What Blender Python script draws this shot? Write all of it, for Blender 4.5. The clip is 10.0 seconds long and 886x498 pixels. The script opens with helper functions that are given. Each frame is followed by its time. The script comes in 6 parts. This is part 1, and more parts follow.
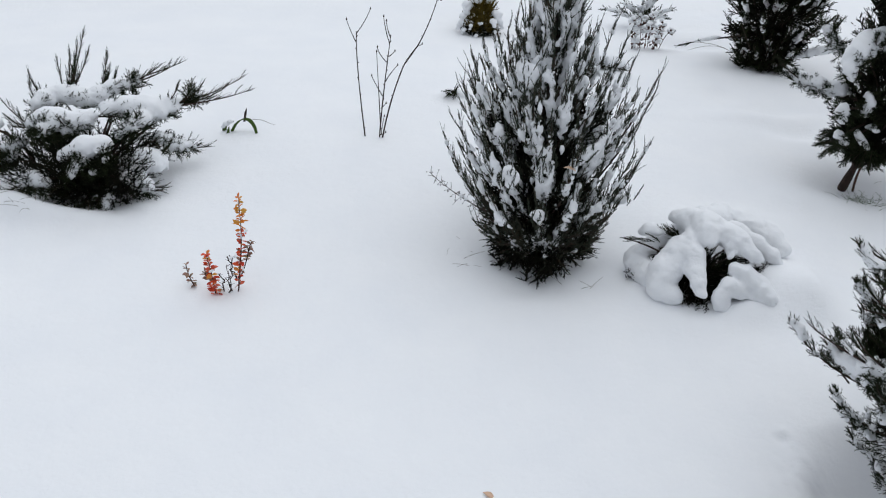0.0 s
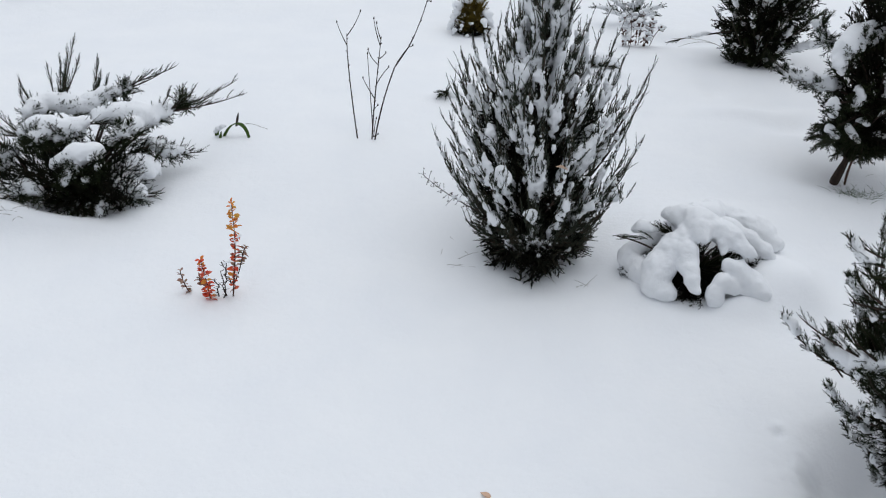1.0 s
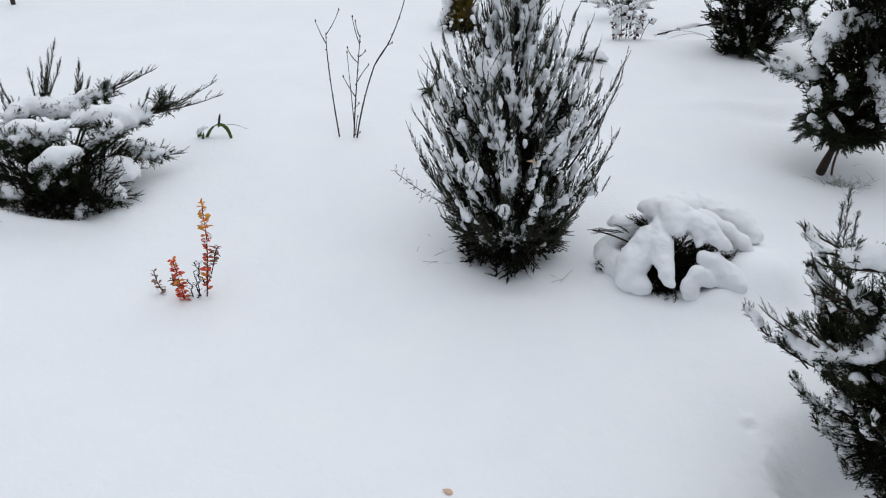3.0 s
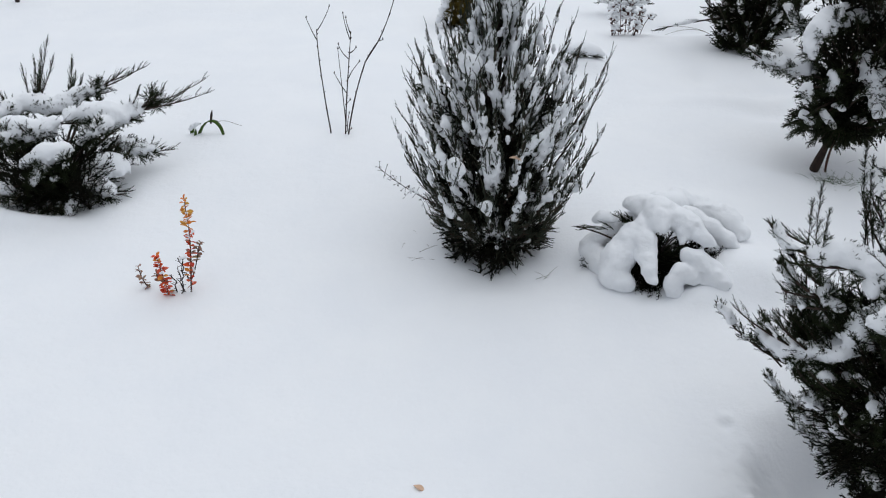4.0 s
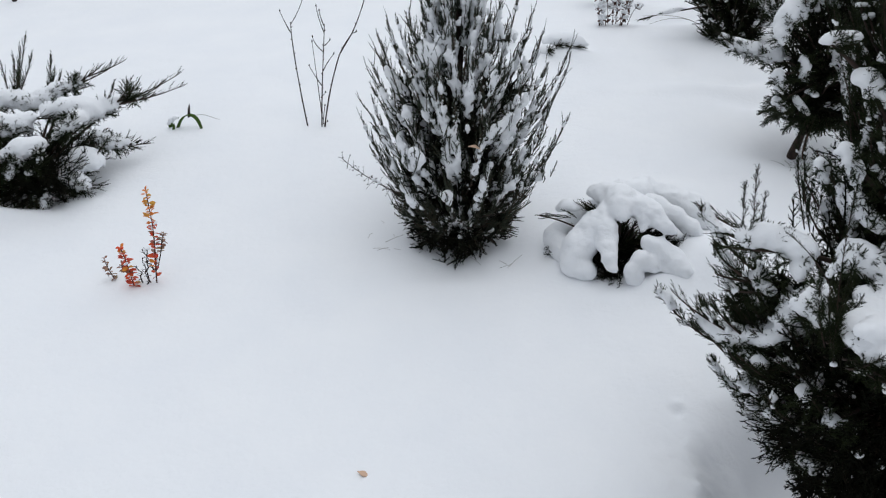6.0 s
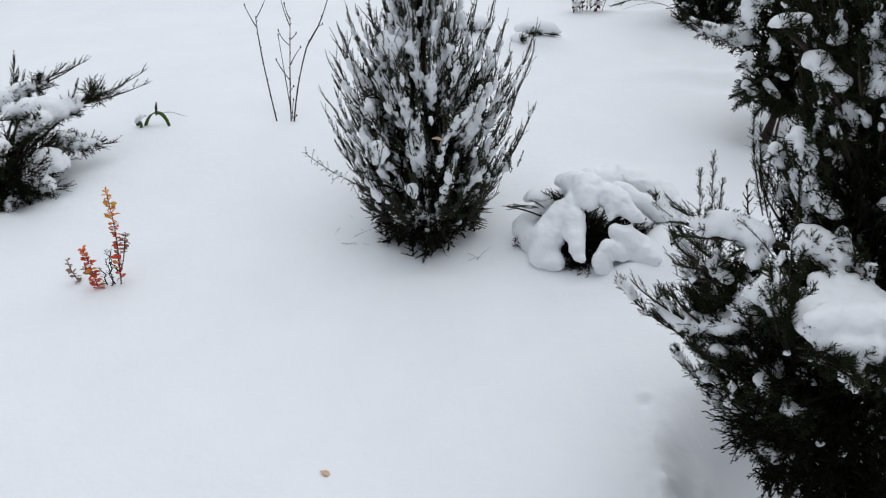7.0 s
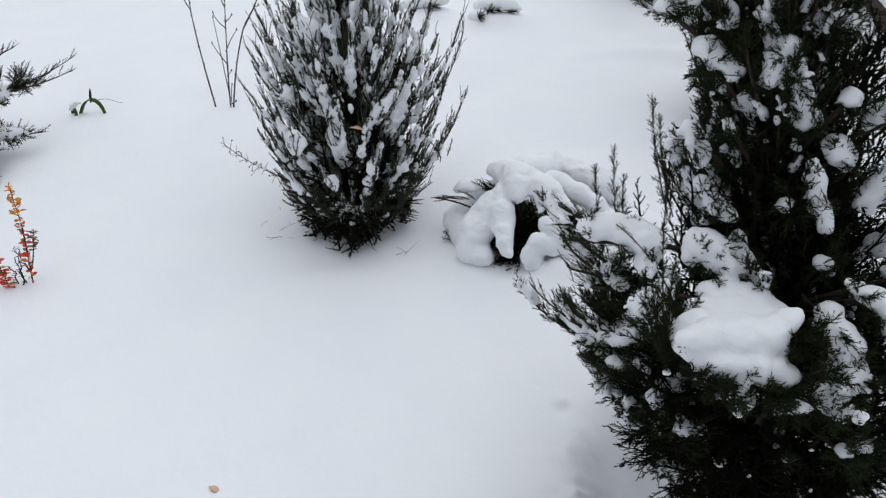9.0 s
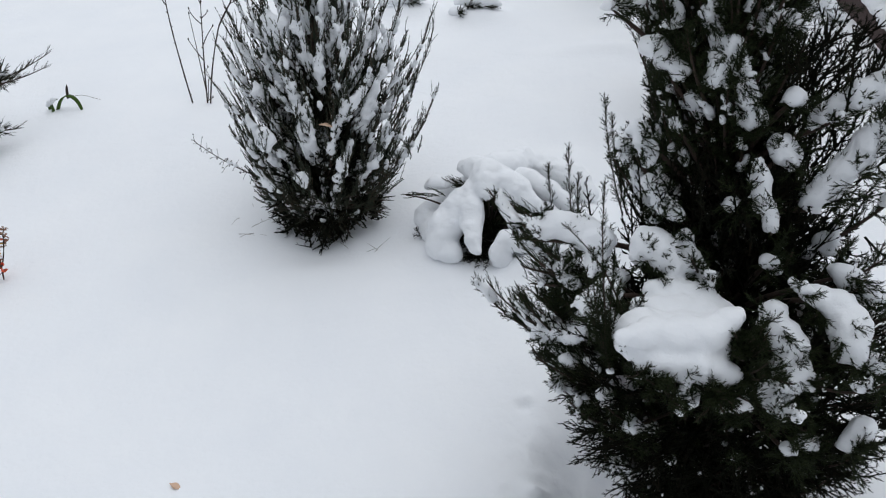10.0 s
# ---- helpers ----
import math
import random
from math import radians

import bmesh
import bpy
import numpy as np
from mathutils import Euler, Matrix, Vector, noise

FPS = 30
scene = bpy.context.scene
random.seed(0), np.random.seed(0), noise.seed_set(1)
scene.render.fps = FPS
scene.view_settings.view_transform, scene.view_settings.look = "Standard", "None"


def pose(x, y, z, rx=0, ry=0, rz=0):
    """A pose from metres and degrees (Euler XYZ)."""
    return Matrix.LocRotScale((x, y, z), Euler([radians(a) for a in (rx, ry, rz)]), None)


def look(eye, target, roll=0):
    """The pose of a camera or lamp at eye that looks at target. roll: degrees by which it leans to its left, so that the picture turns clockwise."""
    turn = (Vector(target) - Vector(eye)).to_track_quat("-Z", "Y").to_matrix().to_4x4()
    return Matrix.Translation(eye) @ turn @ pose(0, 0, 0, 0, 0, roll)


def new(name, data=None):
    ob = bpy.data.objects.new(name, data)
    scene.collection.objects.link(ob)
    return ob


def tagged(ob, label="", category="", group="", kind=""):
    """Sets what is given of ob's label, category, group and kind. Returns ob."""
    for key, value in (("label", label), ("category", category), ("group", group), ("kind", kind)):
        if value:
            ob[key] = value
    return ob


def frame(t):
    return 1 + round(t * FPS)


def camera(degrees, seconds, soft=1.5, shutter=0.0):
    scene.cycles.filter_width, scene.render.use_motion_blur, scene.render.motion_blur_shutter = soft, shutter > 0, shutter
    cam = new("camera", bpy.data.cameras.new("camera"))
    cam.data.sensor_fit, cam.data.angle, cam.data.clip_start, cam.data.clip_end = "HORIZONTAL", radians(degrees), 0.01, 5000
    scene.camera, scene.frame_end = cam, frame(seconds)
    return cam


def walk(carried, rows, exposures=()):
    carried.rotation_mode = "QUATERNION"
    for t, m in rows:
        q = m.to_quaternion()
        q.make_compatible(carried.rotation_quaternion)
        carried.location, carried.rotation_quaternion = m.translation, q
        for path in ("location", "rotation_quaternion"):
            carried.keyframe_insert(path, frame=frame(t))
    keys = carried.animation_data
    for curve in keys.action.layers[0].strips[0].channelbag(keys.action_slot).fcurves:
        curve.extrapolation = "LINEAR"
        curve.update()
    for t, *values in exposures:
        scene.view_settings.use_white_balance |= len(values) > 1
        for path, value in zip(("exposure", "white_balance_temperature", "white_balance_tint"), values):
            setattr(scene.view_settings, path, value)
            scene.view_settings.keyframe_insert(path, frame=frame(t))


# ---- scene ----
cam = camera(52.0, 10.0, soft=1.1, shutter=0.5)
PATH = [
    (0, (0.062, 0.257, 1.908), (0.091, 1.939, 0.827), 2.7),
    (0.5, (0.067, 0.257, 1.92), (0.099, 1.937, 0.836), 2.3),
    (1, (0.071, 0.256, 1.917), (0.108, 1.937, 0.835), 1.8),
    (1.5, (0.079, 0.255, 1.92), (0.118, 1.934, 0.834), 1.4),
    (2, (0.11, 0.251, 1.92), (0.133, 1.932, 0.836), 1.1),
    (2.5, (0.172, 0.256, 1.911), (0.182, 1.937, 0.828), 0.5),
    (4, (0.366, 0.262, 1.905), (0.32, 1.938, 0.814), -0.5),
    (4.5, (0.427, 0.259, 1.902), (0.358, 1.933, 0.81), -1.0),
    (5, (0.49, 0.256, 1.896), (0.402, 1.927, 0.801), -1.6),
    (5.5, (0.551, 0.245, 1.888), (0.447, 1.915, 0.793), -1.5),
    (7, (0.696, 0.286, 1.872), (0.604, 1.944, 0.757), -3.2),
    (7.5, (0.785, 0.334, 1.853), (0.675, 1.977, 0.717), -3.3),
    (8, (0.879, 0.389, 1.844), (0.744, 2.021, 0.696), -4.0),
    (8.5, (0.946, 0.438, 1.828), (0.81, 2.07, 0.68), -4.1),
    (9, (1.006, 0.47, 1.819), (0.875, 2.094, 0.66), -4.5),
    (9.5, (1.059, 0.48, 1.826), (0.933, 2.097, 0.657), -4.5),
    (10, (1.107, 0.475, 1.823), (0.977, 2.092, 0.653), -4.5),
]
walk(cam, [(t, look(eye, target, roll)) for t, eye, target, roll in PATH])


# ---- light ----
SUN_UP, SUN_TURN = 66.0, 25.0
world = bpy.data.worlds.new("world")
scene.world = world
world.use_nodes = True
wn = world.node_tree.nodes
wl = world.node_tree.links
sky = wn.new("ShaderNodeTexSky")
sky.sky_type = "NISHITA"
sky.sun_disc = False
sky.sun_elevation = radians(SUN_UP)
sky.sun_rotation = radians(SUN_TURN)
cloud = wn.new("ShaderNodeMix")          # thick winter cloud over the blue
cloud.data_type = "RGBA"
cloud.inputs[0].default_value = 0.80
cloud.inputs[7].default_value = (6.25, 6.6, 7.1, 1)
wl.new(sky.outputs[0], cloud.inputs[6])
wl.new(cloud.outputs[2], wn["Background"].inputs[0])
wn["Background"].inputs[1].default_value = 0.078
sun = new("sun", bpy.data.lights.new("sun", "SUN"))
sun.data.energy, sun.data.angle, sun.data.color = 1.5, radians(100), (0.945, 0.975, 1.0)
sun.matrix_basis = look((math.sin(radians(SUN_TURN)) * 10, math.cos(radians(SUN_TURN)) * 10, 10 * math.tan(radians(SUN_UP))), (0, 0, 0))

# ---- materials ----


def material(name, colour, rough=0.6, metal=0.0):
    m = bpy.data.materials.new(name)
    m.use_nodes = True
    b = m.node_tree.nodes["Principled BSDF"]
    b.inputs["Base Color"].default_value = (*colour, 1)
    b.inputs["Roughness"].default_value = rough
    b.inputs["Metallic"].default_value = metal
    return m, m.node_tree.nodes, m.node_tree.links, b


def noise_node(nodes, links, scale, detail=4, rough=0.55):
    c = nodes.new("ShaderNodeTexCoord")
    n = nodes.new("ShaderNodeTexNoise")
    n.inputs["Scale"].default_value, n.inputs["Detail"].default_value, n.inputs["Roughness"].default_value = scale, detail, rough
    links.new(c.outputs["Object"], n.inputs["Vector"])
    return n


def ramp_node(nodes, links, fac, stops):
    r = nodes.new("ShaderNodeValToRGB")
    while len(r.color_ramp.elements) < len(stops):
        r.color_ramp.elements.new(0.5)
    for e, (p, c) in zip(r.color_ramp.elements, stops):
        e.position, e.color = p, (*c, 1)
    links.new(fac, r.inputs[0])
    return r


def bump_node(nodes, links, b, heights):
    """Chains bumps of (height socket, strength, distance) into the shader's normal."""
    last = None
    for h, strength, distance in heights:
        u = nodes.new("ShaderNodeBump")
        u.inputs["Strength"].default_value, u.inputs["Distance"].default_value = strength, distance
        links.new(h, u.inputs["Height"])
        if last:
            links.new(last.outputs[0], u.inputs["Normal"])
        last = u
    links.new(last.outputs[0], b.inputs["Normal"])


def snow_material(name, grain):
    m, n, l, b = material(name, (0.86, 0.87, 0.89), 0.7)
    big, mid, fine = noise_node(n, l, 3.0), noise_node(n, l, 26.0, 5, 0.6), noise_node(n, l, 240.0, 3, 0.7)
    r = ramp_node(n, l, big.outputs[0], [(0.3, (0.84, 0.855, 0.88)), (0.7, (0.875, 0.885, 0.90))])
    l.new(r.outputs[0], b.inputs["Base Color"])
    b.inputs["Specular IOR Level"].default_value = 0.25
    clod = noise_node(n, l, 75.0, 4, 0.65)
    bump_node(n, l, b, [(mid.outputs[0], 0.25 * grain, 0.02), (clod.outputs[0], 0.30 * grain, 0.008), (fine.outputs[0], 0.35 * grain, 0.003)])
    return m


def foliage_material(name, stops, rough=0.55):
    m, n, l, b = material(name, stops[0][1], rough)
    g = n.new("ShaderNodeNewGeometry")
    big = noise_node(n, l, 14.0, 3)
    mix = n.new("ShaderNodeMath")
    mix.operation = "MULTIPLY_ADD"
    mix.inputs[1].default_value = 0.55
    l.new(g.outputs["Random Per Island"], mix.inputs[0])
    half = n.new("ShaderNodeMath")
    half.operation = "MULTIPLY"
    half.inputs[1].default_value = 0.45
    l.new(big.outputs[0], half.inputs[0])
    l.new(half.outputs[0], mix.inputs[2])
    r = ramp_node(n, l, mix.outputs[0], stops)
    l.new(r.outputs[0], b.inputs["Base Color"])
    b.inputs["Specular IOR Level"].default_value = 0.06
    return m


def bark_material(name, dark, light):
    m, n, l, b = material(name, dark, 0.85)
    a, c = noise_node(n, l, 60.0, 5, 0.65), noise_node(n, l, 260.0, 3)
    r = ramp_node(n, l, a.outputs[0], [(0.3, dark), (0.75, light)])
    l.new(r.outputs[0], b.inputs["Base Color"])
    bump_node(n, l, b, [(a.outputs[0], 0.5, 0.004), (c.outputs[0], 0.4, 0.001)])
    return m


def leaf_material(name, stops):
    m, n, l, b = material(name, stops[0][1], 0.5)
    o = n.new("ShaderNodeObjectInfo")
    v = noise_node(n, l, 90.0, 3)
    add = n.new("ShaderNodeMath")
    add.operation = "MULTIPLY_ADD"
    add.inputs[1].default_value = 0.7
    l.new(o.outputs["Random"], add.inputs[0])
    part_v = n.new("ShaderNodeMath")
    part_v.operation = "MULTIPLY"
    part_v.inputs[1].default_value = 0.3
    l.new(v.outputs[0], part_v.inputs[0])
    l.new(part_v.outputs[0], add.inputs[2])
    r = ramp_node(n, l, add.outputs[0], stops)
    l.new(r.outputs[0], b.inputs["Base Color"])
    bump_node(n, l, b, [(v.outputs[0], 0.3, 0.002)])
    return m


SNOW_GROUND = snow_material("snow_ground", 0.6)
SNOW_CAP = snow_material("snow_cap", 1.0)
GREEN_BLUE = foliage_material("juniper_blue_green", [(0.1, (0.014, 0.018, 0.012)), (0.40, (0.036, 0.045, 0.032)), (0.62, (0.075, 0.086, 0.064)), (0.78, (0.085, 0.055, 0.036))])
GREEN_DARK = foliage_material("juniper_dark_green", [(0.1, (0.006, 0.009, 0.004)), (0.5, (0.015, 0.021, 0.009)), (0.85, (0.034, 0.042, 0.017)), (0.97, (0.050, 0.034, 0.018))])
# inner twigs and needles, near-black with the crown's shade put into their colour
INNER_SHADE = foliage_material("inner_growth_shade", [(0.1, (0.004, 0.005, 0.003)), (0.6, (0.009, 0.010, 0.006)), (0.9, (0.016, 0.011, 0.007))], 0.9)
GREEN_YELLOW = foliage_material("thuja_yellow_green", [(0.1, (0.035, 0.030, 0.007)), (0.5, (0.105, 0.076, 0.013)), (0.85, (0.210, 0.145, 0.030))])
BROWN_LEAF = foliage_material("dead_leaf_brown", [(0.1, (0.050, 0.028, 0.024)), (0.6, (0.115, 0.065, 0.055)), (0.9, (0.190, 0.120, 0.100))], 0.8)
STRAW = foliage_material("dry_straw", [(0.1, (0.060, 0.050, 0.035)), (0.6, (0.140, 0.115, 0.075)), (0.9, (0.080, 0.090, 0.040))], 0.8)
BARK = bark_material("juniper_bark", (0.015, 0.008, 0.005), (0.055, 0.029, 0.020))
TWIG_BARK = bark_material("twig_bark", (0.014, 0.010, 0.009), (0.060, 0.038, 0.031))
RED_STEM = bark_material("barberry_stem", (0.045, 0.018, 0.014), (0.130, 0.060, 0.040))
PALE_STEM = bark_material("pale_pinkish_stem", (0.090, 0.060, 0.052), (0.220, 0.150, 0.130))
LEAF_ORANGE = leaf_material("barberry_orange", [(0.1, (0.68, 0.27, 0.02)), (0.4, (0.72, 0.19, 0.02)), (0.7, (0.68, 0.38, 0.05)), (0.95, (0.58, 0.26, 0.12))])
LEAF_RED = leaf_material("barberry_red", [(0.1, (0.52, 0.03, 0.012)), (0.5, (0.74, 0.085, 0.015)), (0.9, (0.58, 0.12, 0.06))])
LEAF_DULL = leaf_material("barberry_dull", [(0.1, (0.28, 0.13, 0.09)), (0.6, (0.36, 0.20, 0.14)), (0.9, (0.16, 0.12, 0.05))])
LEAF_TAN = leaf_material("leaf_tan", [(0.1, (0.62, 0.40, 0.27)), (0.9, (0.70, 0.50, 0.36))])
IRIS_GREEN = foliage_material("iris_green", [(0.1, (0.028, 0.055, 0.012)), (0.6, (0.060, 0.105, 0.025)), (0.9, (0.090, 0.120, 0.040))], 0.4)

# ---- mesh tools ----
rng = np.random.default_rng(7)
LATTICE = np.random.default_rng(3).random((32, 32, 32))


def value_noise(p):
    """Smooth noise of -1 to 1 at an array of points."""
    i = np.floor(p).astype(int)
    f = p - i
    f = f * f * (3 - 2 * f)
    out = 0
    for dx in (0, 1):
        for dy in (0, 1):
            for dz in (0, 1):
                w = (f[..., 0] if dx else 1 - f[..., 0]) * (f[..., 1] if dy else 1 - f[..., 1]) * (f[..., 2] if dz else 1 - f[..., 2])
                out = out + w * LATTICE[(i[..., 0] + dx) % 32, (i[..., 1] + dy) % 32, (i[..., 2] + dz) % 32]
    return out * 2 - 1


def unit(v):
    v = np.asarray(v, float)
    return v / (np.linalg.norm(v) + 1e-9)


def part(name, shape, mat, parent=None, label="", smooth=False):
    """Links verts and faces as one mesh object under a thing or a part."""
    verts, faces = shape
    me = bpy.data.meshes.new(name)
    if isinstance(faces, np.ndarray) and len(faces):
        n, k = faces.shape
        me.vertices.add(len(verts))
        me.vertices.foreach_set("co", np.asarray(verts, np.float32).ravel())
        me.loops.add(n * k)
        me.loops.foreach_set("vertex_index", faces.astype(np.int32).ravel())
        me.polygons.add(n)
        me.polygons.foreach_set("loop_start", np.arange(0, n * k, k, dtype=np.int32))
        me.update(calc_edges=True)
    else:
        me.from_pydata([tuple(v) for v in verts], [], [tuple(f) for f in faces])
    me.validate()
    if smooth:
        me.polygons.foreach_set("use_smooth", np.ones(len(me.polygons), bool))
    me.materials.append(mat)
    ob = new(name, me)
    if parent:
        ob.parent = parent
    if label:
        ob["label"] = label
    return ob


def joined(shapes):
    """One shape out of many with the same number of corners a face."""
    vs, fs, at = [], [], 0
    for v, f in shapes:
        vs.append(v)
        fs.append(f + at)
        at += len(v)
    return (np.concatenate(vs), np.concatenate(fs)) if vs else (np.zeros((0, 3)), np.zeros((0, 3), int))


def thing(name, label, category, place=(0, 0, 0), group="", kind=""):
    ob = new(name)
    ob.location = place
    ob.empty_display_size = 0.05
    return tagged(ob, label, category, group, kind)


def bezier(p, n):
    """n points along a curve with the control points p."""
    t = np.linspace(0, 1, n)[:, None]
    p = [np.asarray(q, float) for q in p]
    while len(p) > 1:
        p = [a * (1 - t) + b * t for a, b in zip(p[:-1], p[1:])]
    return p[0]


def tube(points, r0, r1, sides=6, wobble=0.0):
    """A tapered tube of triangles along points, closed at both ends."""
    pts = np.asarray(points, float)
    n = len(pts)
    tan = np.gradient(pts, axis=0)
    ref = np.array([0.31, 0.87, 0.38])
    rings = []
    for i in range(n):
        d = unit(tan[i])
        a = unit(np.cross(d, ref))
        b = np.cross(d, a)
        r = (r0 + (r1 - r0) * i / (n - 1)) * (1 + wobble * rng.uniform(-1, 1))
        ang = np.arange(sides) * 2 * math.pi / sides
        rings.append(pts[i] + r * (np.cos(ang)[:, None] * a + np.sin(ang)[:, None] * b))
    v = np.concatenate(rings + [pts[:1], pts[-1:]])
    f = []
    for i in range(n - 1):
        for k in range(sides):
            a, b, c, d = i * sides + k, i * sides + (k + 1) % sides, (i + 1) * sides + (k + 1) % sides, (i + 1) * sides + k
            f += [(a, b, c), (a, c, d)]
    for k in range(sides):
        f += [(n * sides, (k + 1) % sides, k), (n * sides + 1, (n - 1) * sides + k, (n - 1) * sides + (k + 1) % sides)]
    return v, np.array(f)


def turned(d, roll=0.0):
    """Columns x, y, z with z along d."""
    z = unit(d)
    x = unit(np.cross((0.2, 0.95, 0.1) if abs(z[2]) > 0.9 else (0, 0, 1), z))
    y = np.cross(z, x)
    c, s = math.cos(roll), math.sin(roll)
    return np.stack([c * x + s * y, -s * x + c * y, z], 1)


def placed(shape, pos, d, size, roll=0.0, squash=(1, 1, 1)):
    v, f = shape
    return (v * np.array(squash) * size) @ turned(d, roll).T + np.asarray(pos), f


def stick(a, b, w0, w1):
    """A three-sided stick from a to b, open at its ends."""
    t = turned(np.asarray(b) - np.asarray(a))
    ring = np.array([t @ (math.cos(q), math.sin(q), 0) for q in (0, 2.094, 4.189)])
    v = np.concatenate([a + ring * w0, b + ring * w1])
    return v, np.array([(0, 1, 4), (0, 4, 3), (1, 2, 5), (1, 5, 4), (2, 0, 3), (2, 3, 5)])


def shoot_shape(g, needles, length, width, needle, broad=0.13):
    """A needled shoot along z: a thin stem and narrow pointed needles."""
    q = g.uniform(0, 3.14)
    side = np.array([math.cos(q), math.sin(q), 0]) * width
    end = np.array([g.uniform(-.08, .08) * length, g.uniform(-.08, .08) * length, length])
    out = [(np.array([-side, side, end + side * .4, end - side * .4]), np.array([[0, 1, 2], [0, 2, 3]]))]
    for k in range(needles):
        s = (k + 0.5) / needles
        a = k * 2.4 + g.uniform(-.4, .4)
        d = np.array([math.cos(a), math.sin(a), 0])
        side = np.array([-math.sin(a), math.cos(a), 0]) * needle * broad
        base = np.array([0, 0, s * length])
        tip = base + (d * 0.55 + np.array([0, 0, 0.83])) * needle * (1.1 - 0.4 * s) * g.uniform(.8, 1.2)
        out.append((np.array([base - side, base + side, tip]), np.array([[0, 1, 2]])))
    return joined(out)


def plume_shape(g, shoots, needles, width, needle, spread=0.6, broad=0.13, first=0.36, last=0.10):
    """A plume one unit long along z: a slender stem with needled side shoots that grow shorter to the drawn-out tip."""
    bend = np.array([g.uniform(-.15, .15), g.uniform(-.15, .15), 0])
    line = bezier([(0, 0, 0), bend + (0, 0, .5), bend * 0.2 + (g.uniform(-.06, .06), g.uniform(-.06, .06), 1.0)], 13)
    out = [stick(line[i], line[i + 4], width * (1.7 - .1 * i), width * (1.3 - .1 * i)) for i in (0, 4, 8)]
    for k in range(shoots):
        s = 0.04 + 0.94 * (k + 0.5) / shoots
        p = line[min(12, int(s * 12.99))]
        a = k * 2.4 + g.uniform(-.5, .5)
        lean = spread * (1 - 0.45 * s) * g.uniform(.7, 1.25)
        d = (math.cos(a) * lean, math.sin(a) * lean, 1)
        ln = (first * (1 - s) + last) * g.uniform(.65, 1.2)
        out.append(placed(shoot_shape(g, needles, ln, width, needle, broad), p, d, 1.0))
    return joined(out)


gt = np.random.default_rng(11)
PLUME_FINE = [plume_shape(gt, 13, 7, 0.016, 0.062, 0.62, 0.20) for _ in range(7)]
PLUME_MID = [plume_shape(gt, 12, 5, 0.019, 0.072, 0.46, 0.25, 0.25, 0.09) for _ in range(7)]
PLUME_ROUGH = [plume_shape(gt, 8, 4, 0.026, 0.10, 0.7, 0.18) for _ in range(5)]
PLUME_FILL = [plume_shape(gt, 10, 4, 0.030, 0.13, 1.2, 0.24, 0.5, 0.2) for _ in range(5)]
PLUME_SPIRE = [plume_shape(np.random.default_rng(60 + k), 12, 5, 0.013, 0.036, 0.40, 0.22, 0.18, 0.05) for k in range(7)]
PLUME_DARK = [plume_shape(np.random.default_rng(90 + k), 9, 4, 0.018, 0.11, 0.8, 0.16) for k in range(5)]


def brush_shape(g, shoots, needles, needle, broad):
    """A sprig one unit long along z, bristling with sharp needles, with a few side shoots."""
    out = [shoot_shape(g, 20, 0.86, 0.014, needle, broad)]
    for k in range(shoots):
        s = 0.05 + 0.62 * (k + g.uniform(.2, .8)) / shoots
        a = k * 2.4 + g.uniform(-.5, .5)
        lean = g.uniform(0.45, 0.80)
        out.append(placed(shoot_shape(g, needles, (0.46 - 0.30 * s) * g.uniform(.8, 1.2), 0.012, needle * 0.9, broad), (0, 0, s), (math.cos(a) * lean, math.sin(a) * lean, 1), 1.0))
    return joined(out)


PLUME_NEAR = [brush_shape(np.random.default_rng(40 + k), 6, 9, 0.150, 0.12) for k in range(8)]


def lump_shape(g, fine):
    """A lumpy clump of snow about one unit across."""
    bm = bmesh.new()
    bmesh.ops.create_icosphere(bm, subdivisions=fine, radius=0.5)
    v = np.array([q.co[:] for q in bm.verts])
    f = np.array([[q.index for q in t.verts] for t in bm.faces])
    bm.free()
    o = g.uniform(0, 30, 3)
    v = v * (0.9 + 0.6 * value_noise(v * 2.2 + o) + 0.35 * value_noise(v * 5.5 + o))[:, None]
    return v, f


LUMPS = [lump_shape(gt, 2) for _ in range(10)]
CRUMBS = [lump_shape(gt, 1) for _ in range(10)]


def snow_shape(balls, step, rough=0.20, blend=0.22, cut=None, squash=0.70, seed=0):
    """The skin of snow heaped over balls of (x, y, z, radius): a blended union with an uneven face, sampled at step."""
    b = np.asarray(balls, float)
    rm = b[:, 3].mean()
    lo = (b[:, :3] - b[:, 3:] * 1.5).min(0) - step * 2
    hi = (b[:, :3] + b[:, 3:] * 1.5).max(0) + step * 2
    n = np.maximum(4, np.ceil((hi - lo) / step).astype(int))
    g = np.stack(np.meshgrid(*[lo[i] + np.arange(n[i]) * step for i in range(3)], indexing="ij"), -1)
    k = 1 / (blend * rm)
    acc = 0
    for x, y, z, r in b:
        d = np.sqrt((g[..., 0] - x) ** 2 + (g[..., 1] - y) ** 2 + ((g[..., 2] - z) / squash) ** 2) - r
        acc = acc + np.exp(-k * np.minimum(d, 8 / k))
    f = -np.log(acc) / k
    o = np.random.default_rng(seed).uniform(0, 30, 3)
    f = f + rm * (blend * 1.1 + rough * (0.1 + value_noise(g / (rm * 1.6) + o) + 0.7 * value_noise(g / (rm * 0.6) + o) + 0.35 * value_noise(g / (rm * 0.28) + o)))
    if cut is not None:
        f = np.maximum(f, cut - g[..., 2])
    return largest(*skin(f, lo, step))


